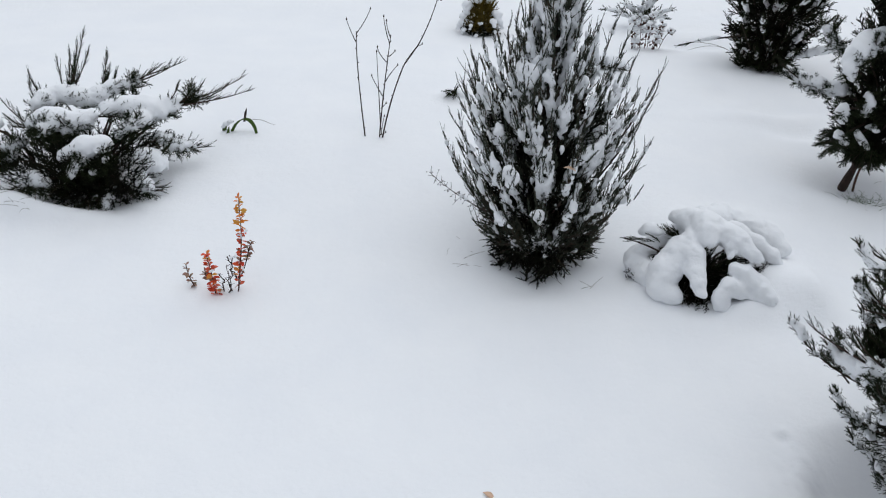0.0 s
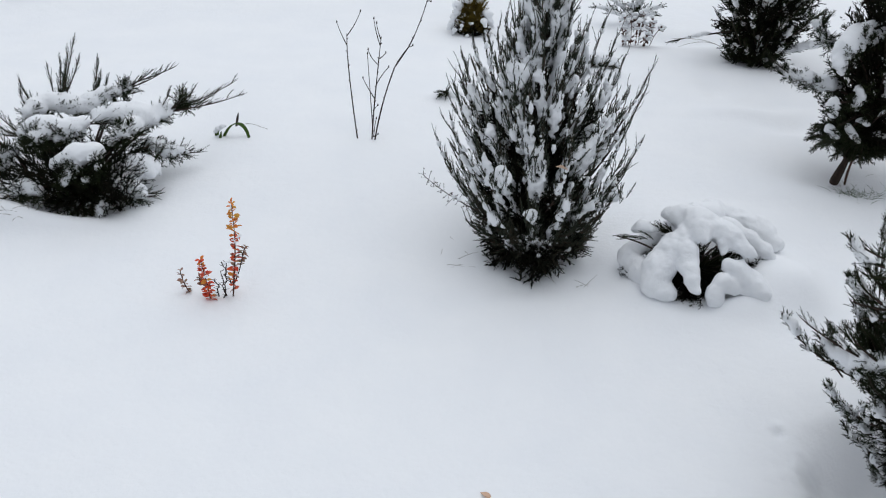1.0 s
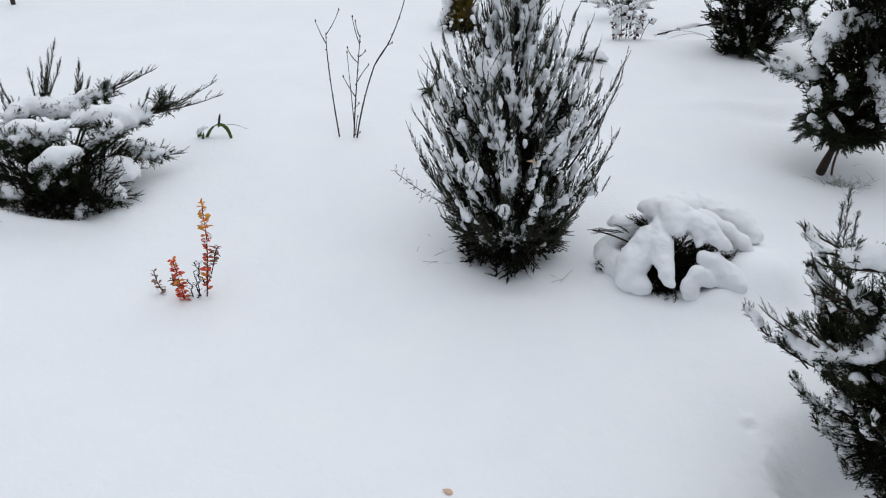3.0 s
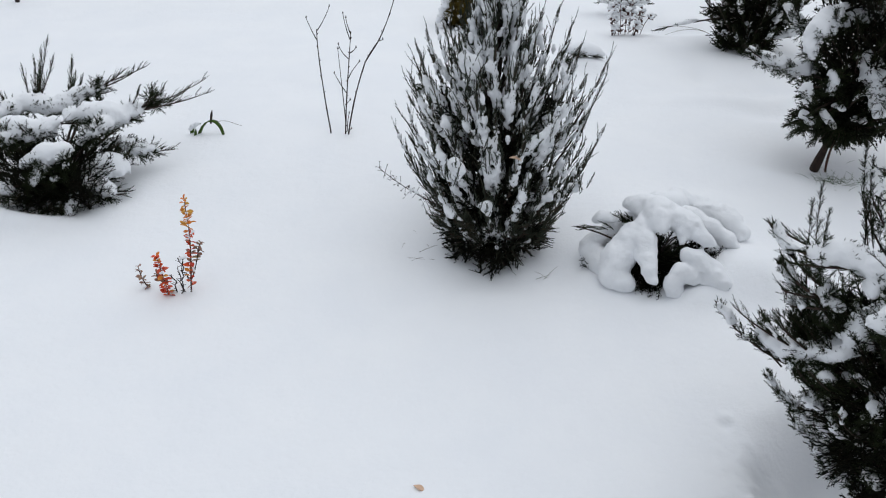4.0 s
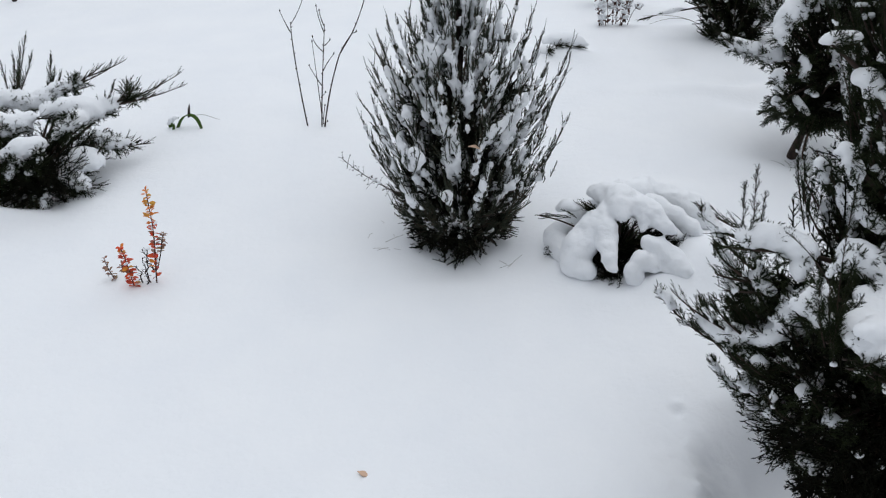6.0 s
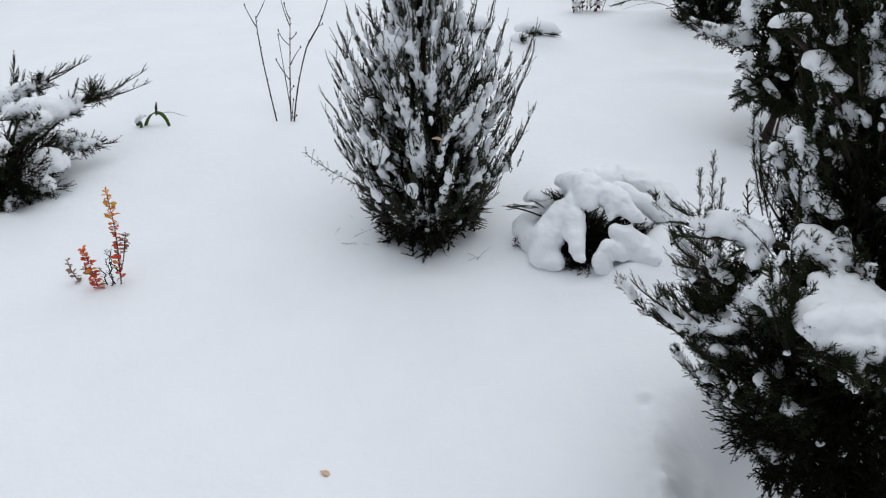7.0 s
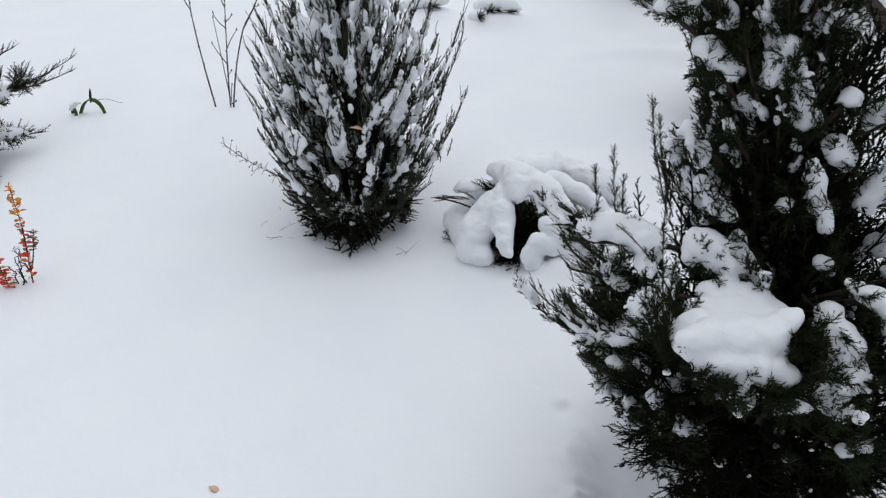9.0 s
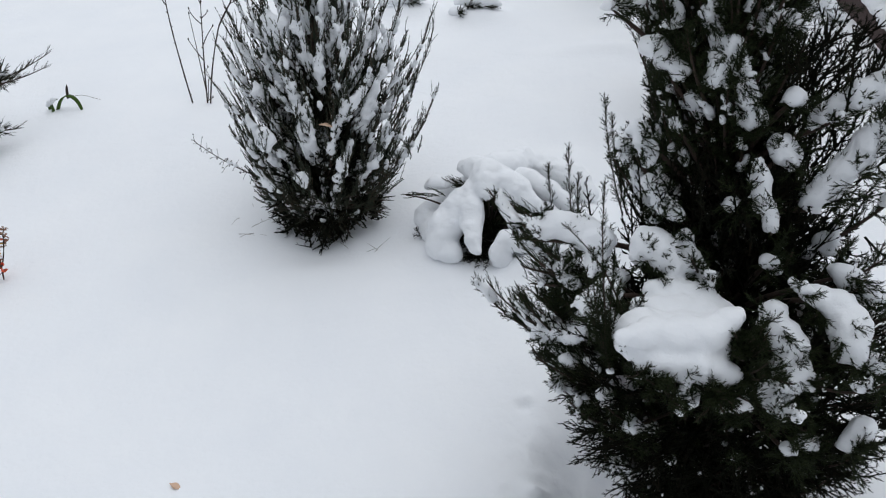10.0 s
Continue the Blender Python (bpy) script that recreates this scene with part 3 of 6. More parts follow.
# the upright juniper in the middle of the bed
def upright_juniper():
    root = thing("juniper_shrub", "upright blue-green juniper with feathery snow-dusted branches, standing in snow", "shrub", (0, 0, 0))

    def heart(z):
        """The middle of the crown, which leans back as it rises."""
        return np.array([0.485, float(np.interp(z, [0, .10, .28, .41, .55, .72], [3.20, 3.25, 3.33, 3.38, 3.42, 3.45]))])

    part("trunk", tube([(*heart(z), z) for z in np.linspace(-0.08, 1.32, 14)], 0.022, 0.006, 8, 0.1), BARK, root)
    table = [(-0.02, 0.190), (0.10, 0.258), (0.25, 0.310), (0.36, 0.335), (0.48, 0.345), (0.60, 0.325), (0.72, 0.270), (0.80, 0.165), (0.88, 0.105), (1.05, 0.080), (1.38, 0.02)]
    keep = []
    # near-black sprays in the core and foot, coloured as the shade there
    dark = []
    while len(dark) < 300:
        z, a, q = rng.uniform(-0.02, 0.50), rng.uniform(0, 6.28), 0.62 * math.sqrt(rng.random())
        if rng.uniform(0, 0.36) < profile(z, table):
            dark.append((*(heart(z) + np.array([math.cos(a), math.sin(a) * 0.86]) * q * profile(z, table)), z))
    inner(root, (0.485, 3.30, 0.05), dark, 0.12, INNER_SHADE)
    inner(root, (0.485, 3.20, -0.40), [(0.485 + math.cos(k) * q, 3.20 + math.sin(k) * q * 0.9, z) for k, q, z in zip(range(150), rng.uniform(0.04, 0.175, 150), rng.uniform(-0.01, 0.10, 150))], 0.08, INNER_SHADE)
    for k in range(116):     # short growth round the foot
        a = k * 2.39996
        z1 = rng.uniform(0.025, 0.20)
        d = np.array([math.cos(a), math.sin(a) * 0.9])
        tip = heart(z1) + d * (0.185 + 0.44 * z1) * rng.uniform(0.85, 1.06)
        limb(root, [(*(heart(0) + d * .02), 0.05), (*(heart(0.03) + d * .10), 0.05 + z1 * .4), (*tip, z1)], 0.004, PLUME_MID, GREEN_BLUE, 10, 0.060, keep=keep, chance=0.30, clump=0.020, rise=0.60, fan=0.45, s0=0.2)
    total = 280
    for k in range(total):
        z1 = 0.09 + 1.24 * ((k + 0.5) / total) ** 1.05
        a = k * 2.39996 + rng.uniform(-.3, .3)
        d = np.array([math.cos(a), math.sin(a) * 0.86])
        rad = profile(z1, table) * (rng.uniform(0.60, 0.98) if k % 3 else rng.uniform(0.92, 1.06))
        tip = heart(z1) + d * rad
        if 0.445 < tip[0] < 0.580 and d[1] < 0 and z1 < 0.42:      # the dark gap in the crown
            rad *= 0.42
            tip = heart(z1) + d * rad
        z0 = max(0.0, z1 - rng.uniform(0.24, 0.44) * (1 if z1 < 0.9 else 0.7))
        chance = float(np.interp(z1, [0.08, 0.24, 0.40, 0.75, 1.0], [0.28, 0.36, 0.72, 1.0, 1.0])) * (1 if d[1] < 0.4 else 0.5)
        limb(root, [(*(heart(z0) + d * 0.02), z0), (*(heart(z0) + d * rad * 0.62), z0 + (z1 - z0) * 0.40), (*tip, z1)], 0.0045, PLUME_MID if d[1] < 0.4 else PLUME_ROUGH, GREEN_BLUE, 17 if d[1] < 0.4 else 8, rng.uniform(0.065, 0.095), spires=(4 if z1 > 0.5 else 2) if d[1] < 0.4 else 0,
             keep=keep, chance=chance, clump=rng.uniform(0.020, 0.028) * (0.70 if z1 < 0.3 else 1), rise=0.45, fan=0.46, s0=0.30)
    for tip in ((0.890, 3.46, 0.590), (0.895, 3.42, 0.405), (0.888, 3.45, 0.650), (0.830, 3.36, 0.285), (0.840, 3.35, 0.34), (0.100, 3.47, 0.368), (0.145, 3.42, 0.310), (0.790, 3.45, 0.715), (0.700, 3.45, 0.855), (0.745, 3.45, 0.780), (0.186, 3.45, 0.730), (0.165, 3.45, 0.600), (0.225, 3.44, 0.780), (0.310, 3.40, 0.820), (0.265, 3.42, 0.800), (0.640, 3.42, 0.850), (0.840, 3.40, 0.500), (0.150, 3.43, 0.480)):
        tip = np.array(tip)
        low = max(0.10, tip[2] - 0.34)
        base = np.array([*(heart(low) * 0.45 + tip[:2] * 0.55), low])
        mid = base * 0.3 + tip * 0.7 + np.array([0, 0, -0.07])
        limb(root, [base, mid, tip], 0.004, PLUME_MID, GREEN_BLUE, 13, 0.060, keep=keep, chance=0.42, clump=0.022, rise=0.40, fan=0.18, s0=0.1, spires=4)
    # snow lodged deep between the shoots
    deep = []
    while len(deep) < 620:
        z, a = rng.uniform(0.30, 1.25), rng.uniform(0, 6.28)
        d = np.array([math.cos(a), math.sin(a) * 0.86])
        q = np.array([*(heart(z) + d * profile(z, table) * rng.uniform(0.52, 0.78)), z])
        if value_noise(q / 0.075 + 2.0) > -0.12 - 0.5 * (z - 0.35) and not (0.46 < q[0] < 0.57 and d[1] < 0 and z < 0.42):
            r = rng.uniform(0.009, 0.016)
            deep += [(*q, r), (*(q + (rng.normal(0, .004), rng.normal(0, .004), r * 1.1)), r * 0.85), (*(q - (0, 0, r * 1.2)), r * 0.7)]
    keep.append(("bank", deep))
    # larger patches lodged between the shoots
    for pts in ([(0.325, 3.10, 0.425, 0.026), (0.345, 3.09, 0.405, 0.028), (0.335, 3.085, 0.370, 0.018)], [(0.440, 3.17, 0.470, 0.022), (0.462, 3.16, 0.462, 0.028), (0.452, 3.15, 0.415, 0.022), (0.440, 3.14, 0.385, 0.014)],
                [(0.365, 3.29, 0.735, 0.028), (0.395, 3.285, 0.722, 0.034), (0.400, 3.27, 0.680, 0.022)], [(0.430, 3.06, 0.270, 0.016), (0.448, 3.05, 0.280, 0.022), (0.445, 3.04, 0.245, 0.012)],
                [(0.745, 3.235, 0.250, 0.016), (0.768, 3.232, 0.250, 0.020), (0.795, 3.235, 0.262, 0.012)], [(0.600, 3.14, 0.470, 0.018), (0.640, 3.15, 0.500, 0.022), (0.672, 3.17, 0.530, 0.016)]):
        bank(keep, pts, 3, 1.0)
        for x, y, z, r in pts:
            poke = [placed(PLUME_MID[int(rng.integers(7))], np.array([x, y - .2 * r, z - 1.4 * r]) + rng.normal(0, .8, 3) * r, (rng.normal(0, .25), rng.normal(-.25, .25), 0.95), rng.uniform(0.05, 0.085), rng.uniform(0, 6.28)) for _ in range(4)]
            part("foliage", joined(poke), GREEN_BLUE, root)
    settle(root, keep, 0.0058, blend=0.0032, uneven=0.0024, along=(-0.04, 0.10, 0.24, 0.38, 0.50), shelter=90.0)
    return root


upright_juniper()


# the low juniper that spreads over the snow
def spreading_juniper():
    root = thing("juniper_shrub", "low spreading dark green juniper with thick snow on its arching branches", "shrub")
    o = np.array([-1.36, 3.62, -0.03])
    keep = []
    part("trunk", tube(bezier([o - (0, 0, .05), o + (0.02, 0.03, 0.06), o + (0.0, 0.08, 0.14)], 6), 0.028, 0.018, 8, 0.1), BARK, root)
    def bear(pts, tips=(), n=26, foot=(0, 0, 0.08), size=0.085):
        laden(root, o + np.array(foot), pts, tips, n + 2 * len(pts), size, plumes=PLUME_NEAR, keep=keep, poke=0.40)

    # the upper tier, bent back
    bear([(-1.661, 3.85, 0.256, 0.032), (-1.633, 3.88, 0.276, 0.045), (-1.576, 3.92, 0.287, 0.052), (-1.488, 3.93, 0.267, 0.054), (-1.423, 3.95, 0.274, 0.049), (-1.345, 3.98, 0.303, 0.039), (-1.301, 4.00, 0.316, 0.023)],
         [(-1.713, 3.98, 0.363), (-1.674, 3.90, 0.345), (-1.202, 4.02, 0.295), (-1.61, 4.05, 0.40), (-1.55, 4.05, 0.37)], 44)
    for tip in ((-1.489, 4.11, 0.505), (-1.515, 4.09, 0.46), (-1.475, 4.10, 0.42), (-1.55, 4.07, 0.43), (-1.425, 4.16, 0.395), (-1.41, 4.13, 0.33), (-1.365, 4.10, 0.33)):
        base = np.array([-1.57, 3.97, 0.22]) if tip[0] < -1.45 else np.array([-1.43, 4.0, 0.20])
        limb(root, [base, base * .5 + np.array(tip) * .5 + (0.01, 0, -.02), tip], 0.004, PLUME_FINE, GREEN_DARK, 17, 0.060, rise=0.5, fan=0.36, s0=0.1, keep=keep, chance=0.15, clump=0.014)
    bear([(-1.305, 4.00, 0.305, 0.020), (-1.274, 4.03, 0.318, 0.026), (-1.242, 4.05, 0.330, 0.019)], [(-1.061, 4.12, 0.377), (-1.11, 4.10, 0.36), (-1.15, 4.08, 0.375)], 12)
    # the broad tier over the right-hand side
    bear([(-1.307, 3.78, 0.290, 0.043), (-1.232, 3.80, 0.297, 0.062), (-1.153, 3.80, 0.288, 0.067), (-1.098, 3.85, 0.280, 0.052), (-1.048, 3.88, 0.282, 0.031)],
         [(-0.713, 3.86, 0.365), (-0.778, 4.03, 0.352), (-0.84, 3.95, 0.34), (-0.90, 3.90, 0.30), (-0.93, 3.92, 0.37), (-0.98, 3.90, 0.37), (-0.86, 3.88, 0.31), (-1.03, 3.88, 0.365)], 50)
    bear([(-1.161, 3.74, 0.277, 0.042), (-1.212, 3.68, 0.265, 0.036), (-1.238, 3.65, 0.222, 0.022)], [(-1.178, 3.70, 0.315), (-1.10, 3.70, 0.24), (-1.15, 3.68, 0.22)], 30)
    bear([(-1.012, 3.93, 0.294, 0.022), (-0.982, 3.95, 0.287, 0.015)], (), 16)
    # the middle tier to the left
    bear([(-1.587, 3.64, 0.273, 0.031), (-1.524, 3.64, 0.297, 0.060), (-1.468, 3.66, 0.279, 0.056), (-1.409, 3.68, 0.272, 0.050), (-1.367, 3.72, 0.289, 0.027)], [(-1.766, 3.80, 0.292), (-1.66, 3.62, 0.27), (-1.70, 3.68, 0.28), (-1.25, 3.70, 0.285), (-1.46, 3.62, 0.315)], 52, size=0.08)
    bear([(-1.522, 3.60, 0.277, 0.034), (-1.522, 3.58, 0.255, 0.024)], (), 18)
    bear([(-1.73, 3.60, 0.290, 0.040), (-1.87, 3.65, 0.285, 0.050), (-2.04, 3.70, 0.245, 0.040)], [(-2.18, 3.72, 0.28), (-1.95, 3.62, 0.36)], 36, foot=(-0.26, 0.0, 0.20))
    bear([(-1.619, 3.60, 0.205, 0.025), (-1.669, 3.55, 0.209, 0.027), (-1.720, 3.55, 0.200, 0.032), (-1.82, 3.54, 0.165, 0.034)], [(-1.662, 3.60, 0.23), (-1.92, 3.52, 0.18)], 34, foot=(-0.22, -0.03, 0.12))
    bear([(-1.644, 3.54, 0.174, 0.026), (-1.69, 3.53, 0.150, 0.024)], [(-1.717, 3.55, 0.07), (-1.74, 3.53, 0.11)], 26, foot=(-0.15, -0.03, 0.10))
    # the lower tiers in front
    bear([(-1.412, 3.50, 0.211, 0.036), (-1.342, 3.50, 0.238, 0.058), (-1.270, 3.52, 0.256, 0.048)], [(-1.22, 3.48, 0.24)], 30, size=0.07)
    bear([(-1.333, 3.48, 0.205, 0.033), (-1.377, 3.46, 0.165, 0.024), (-1.392, 3.45, 0.126, 0.015)], (), 24, size=0.06)
    bear([(-1.241, 3.48, 0.214, 0.016), (-1.25, 3.47, 0.190, 0.014)], (), 12, size=0.06)
    bear([(-1.293, 3.46, 0.155, 0.014)], (), 10, size=0.055)
    bear([(-1.099, 3.74, 0.179, 0.037), (-1.042, 3.75, 0.151, 0.039), (-0.987, 3.76, 0.142, 0.017)], [(-0.905, 3.82, 0.103), (-0.944, 3.80, 0.085), (-0.95, 3.80, 0.12)], 26, size=0.07)
    bear([(-1.203, 3.59, 0.132, 0.050), (-1.131, 3.59, 0.161, 0.060), (-1.067, 3.60, 0.138, 0.045)], [(-1.032, 3.68, 0.20)], 26, size=0.07)
    bear([(-1.174, 3.52, 0.107, 0.042), (-1.113, 3.50, 0.088, 0.040), (-1.089, 3.48, 0.074, 0.025)], [(-1.040, 3.60, 0.017), (-1.05, 3.55, 0.03)], 26, size=0.065)
    bear([(-1.578, 3.44, 0.112, 0.034), (-1.526, 3.44, 0.127, 0.044), (-1.487, 3.44, 0.104, 0.028)], [(-1.68, 3.50, 0.10), (-1.71, 3.50, 0.02), (-1.44, 3.45, 0.09)], 28, size=0.07)
    bear([(-1.250, 3.45, 0.040, 0.032), (-1.255, 3.42, 0.012, 0.026)], (), 10, size=0.05)
    for k in range(22):    # twigs round the foot
        a = math.pi * (1.05 + 0.9 * k / 21)
        tip = o + np.array([math.cos(a) * rng.uniform(.12, .24) + 0.02, math.sin(a) * rng.uniform(.16, .25), rng.uniform(0.0, 0.10)])
        limb(root, [o + (0, 0, .02), o * .5 + tip * .5 + (0, 0, .05), tip], 0.005, PLUME_NEAR, GREEN_DARK, 10, 0.055, rise=0.15, fan=0.6, s0=0.4, keep=keep, chance=0.08, clump=0.020)
    # near-black sprays stand in for the deep shade under the branches
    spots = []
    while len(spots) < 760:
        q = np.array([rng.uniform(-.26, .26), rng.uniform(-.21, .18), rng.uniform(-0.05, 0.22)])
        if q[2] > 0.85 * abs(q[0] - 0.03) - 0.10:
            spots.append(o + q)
    inner(root, o + (0, 0, .05), spots, 0.085, INNER_SHADE, PLUME_DARK)
    for k in range(80):   # dense dark inner growth
        a = k * 2.4
        base = o + np.array([0, 0, 0.02])
        reach = rng.uniform(.10, .32) * (0.6 if math.sin(a) < 0 else 1.0)
        tip = o + np.array([math.cos(a) * reach, math.sin(a) * reach * 0.72 + 0.02, 0.6 * max(0, reach - 0.12) + rng.uniform(0.03, 0.16)])
        limb(root, [base, base * .5 + tip * .5 + (0, 0, .05), tip], 0.006, PLUME_NEAR, GREEN_DARK, 9, 0.065, chance=0.14, clump=0.024, keep=keep, rise=0.3, fan=0.6, s0=0.3)
    settle(root, keep)


spreading_juniper()


# the juniper bowed flat under its load of snow
def buried_juniper():
    root = thing("juniper_shrub", "small juniper bowed down under smooth heavy lobes of snow", "shrub")
    o = np.array([1.07, 3.06, 0.0])
    blanket = []

    def set_back(pts):
        return [(x, y + 0.6 * r, z - 0.4 * r, r * 1.12) for x, y, z, r in pts]

    def lobe(pts):
        line = np.array([p[:3] for p in pts])
        line[:, 2] -= np.array([p[3] for p in pts]) * 0.75
        br = part("branch", tube(bezier([o + (0, 0, .04), *line], 9), 0.003, 0.0015, 5), TWIG_BARK, root)
        foil, _ = fronds(bezier(list(line), 9), PLUME_MID, 5, 0.035, rise=-0.22, fan=0.36, s0=0.4)
        part("foliage", foil, GREEN_DARK, br)
        blanket.extend(cushion_balls(set_back(pts), 0.4))

    for pts in (
        [(1.034, 3.14, 0.150, 0.034), (0.996, 3.20, 0.134, 0.030), (0.938, 3.19, 0.102, 0.039), (0.876, 3.16, 0.068, 0.038), (0.828, 3.13, 0.054, 0.029), (0.813, 3.12, 0.037, 0.017)],
        [(1.034, 3.10, 0.205, 0.034), (1.020, 3.06, 0.204, 0.032), (0.965, 3.01, 0.165, 0.045), (0.919, 2.96, 0.118, 0.056), (0.903, 2.93, 0.077, 0.052), (0.927, 2.905, 0.051, 0.041), (0.960, 2.895, 0.038, 0.022)],
        [(1.05, 3.08, 0.205, 0.034), (1.027, 3.05, 0.194, 0.034), (1.008, 2.97, 0.176, 0.036), (1.007, 2.92, 0.140, 0.035), (1.013, 2.88, 0.117, 0.028), (1.028, 2.85, 0.091, 0.010)],
        [(1.149, 2.93, 0.157, 0.026), (1.188, 2.92, 0.131, 0.041), (1.236, 2.90, 0.086, 0.045), (1.270, 2.88, 0.067, 0.030), (1.287, 2.87, 0.058, 0.011)],
        [(1.170, 2.89, 0.085, 0.032), (1.115, 2.87, 0.118, 0.030), (1.095, 2.855, 0.085, 0.030), (1.115, 2.86, 0.030, 0.030)],
        [(1.18, 3.12, 0.205, 0.036), (1.196, 3.12, 0.200, 0.034), (1.277, 3.10, 0.156, 0.036), (1.332, 3.08, 0.118, 0.032), (1.370, 3.07, 0.073, 0.015)],
    ):
        lobe(pts)
    for pts in (
        [(0.988, 3.19, 0.206, 0.031), (1.034, 3.14, 0.225, 0.042), (1.069, 3.06, 0.249, 0.049), (1.125, 3.06, 0.226, 0.046)],
        [(1.064, 3.03, 0.242, 0.041), (1.063, 2.99, 0.216, 0.022)],
        [(1.112, 3.05, 0.240, 0.042), (1.161, 3.00, 0.223, 0.042), (1.200, 2.97, 0.202, 0.030), (1.240, 2.95, 0.178, 0.013)],
        [(1.150, 3.00, 0.205, 0.034), (1.130, 2.96, 0.179, 0.016)],
        [(1.06, 3.20, 0.190, 0.045), (1.15, 3.20, 0.190, 0.050), (1.188, 3.30, 0.165, 0.045), (1.280, 3.28, 0.140, 0.045), (1.375, 3.25, 0.105, 0.045), (1.427, 3.20, 0.075, 0.036)],
        [(0.86, 3.10, 0.030, 0.050), (0.88, 3.03, 0.040, 0.050), (0.90, 2.99, 0.050, 0.055)],
        [(1.19, 3.00, 0.060, 0.040), (1.26, 2.97, 0.030, 0.060), (1.34, 2.98, 0.030, 0.070), (1.42, 3.00, 0.020, 0.080)],
    ):
        lobe(pts)
    cap(blanket, 0.0062, root, rough=0.15, squash=0.95, blend=0.13)
    br = part("branch", tube(bezier([o, (0.93, 3.12, 0.12), (0.78, 3.12, 0.145)], 8), 0.006, 0.002, 5), BARK, root)
    foil, _ = fronds(bezier([(0.95, 3.12, 0.13), (0.85, 3.12, 0.14), (0.78, 3.12, 0.145)], 8), PLUME_MID, 9, 0.06, rise=0.1, fan=0.3)
    part("foliage", foil, GREEN_DARK, br)
    cushion(br, [(0.855, 3.165, 0.150, 0.024), (0.885, 3.165, 0.160, 0.034), (0.92, 3.165, 0.152, 0.022)], 0.006, rough=0.15)
    # near-black sprays below the lobes and in each crevice, painting the shade there
    inner(root, o, [o + np.array([rng.uniform(-.15, .2), rng.uniform(-.095, .14), rng.uniform(-0.03, 0.06)]) for _ in range(520)], 0.055, INNER_SHADE)
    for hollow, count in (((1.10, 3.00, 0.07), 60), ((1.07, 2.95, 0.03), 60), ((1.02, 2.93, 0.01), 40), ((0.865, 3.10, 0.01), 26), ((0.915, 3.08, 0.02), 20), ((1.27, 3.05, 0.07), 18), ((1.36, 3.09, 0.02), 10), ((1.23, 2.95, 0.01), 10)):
        inner(root, o, [np.array(hollow) + rng.normal(0, 1, 3) * (0.022, 0.016, 0.010) for _ in range(count)], 0.040, INNER_SHADE)
    for k in range(7):     # a tuft between the upper cushion and the side lobe
        p = np.array([1.005 + rng.normal(0, .012), 3.165, 0.135])
        limb(root, [o + (0, 0.08, 0.06), p, p + (-0.055 + rng.normal(0, .012), -0.005, 0.03 + rng.normal(0, .012))], 0.003, PLUME_MID, GREEN_DARK, 6, 0.045, rise=0.1, fan=0.4, s0=0.4)
    for k in range(34):
        a = k * 2.4
        tip = o + np.array([math.cos(a) * rng.uniform(.03, .17), math.sin(a) * rng.uniform(.03, .13) - 0.01, rng.uniform(0.03, 0.12)])
        limb(root, [o + (0, 0, -.02), o * .5 + tip * .5 + (0, 0, .03), tip], 0.004, PLUME_MID, GREEN_DARK, 5, 0.06, rise=-0.1, fan=0.7, s0=0.3)


buried_juniper()


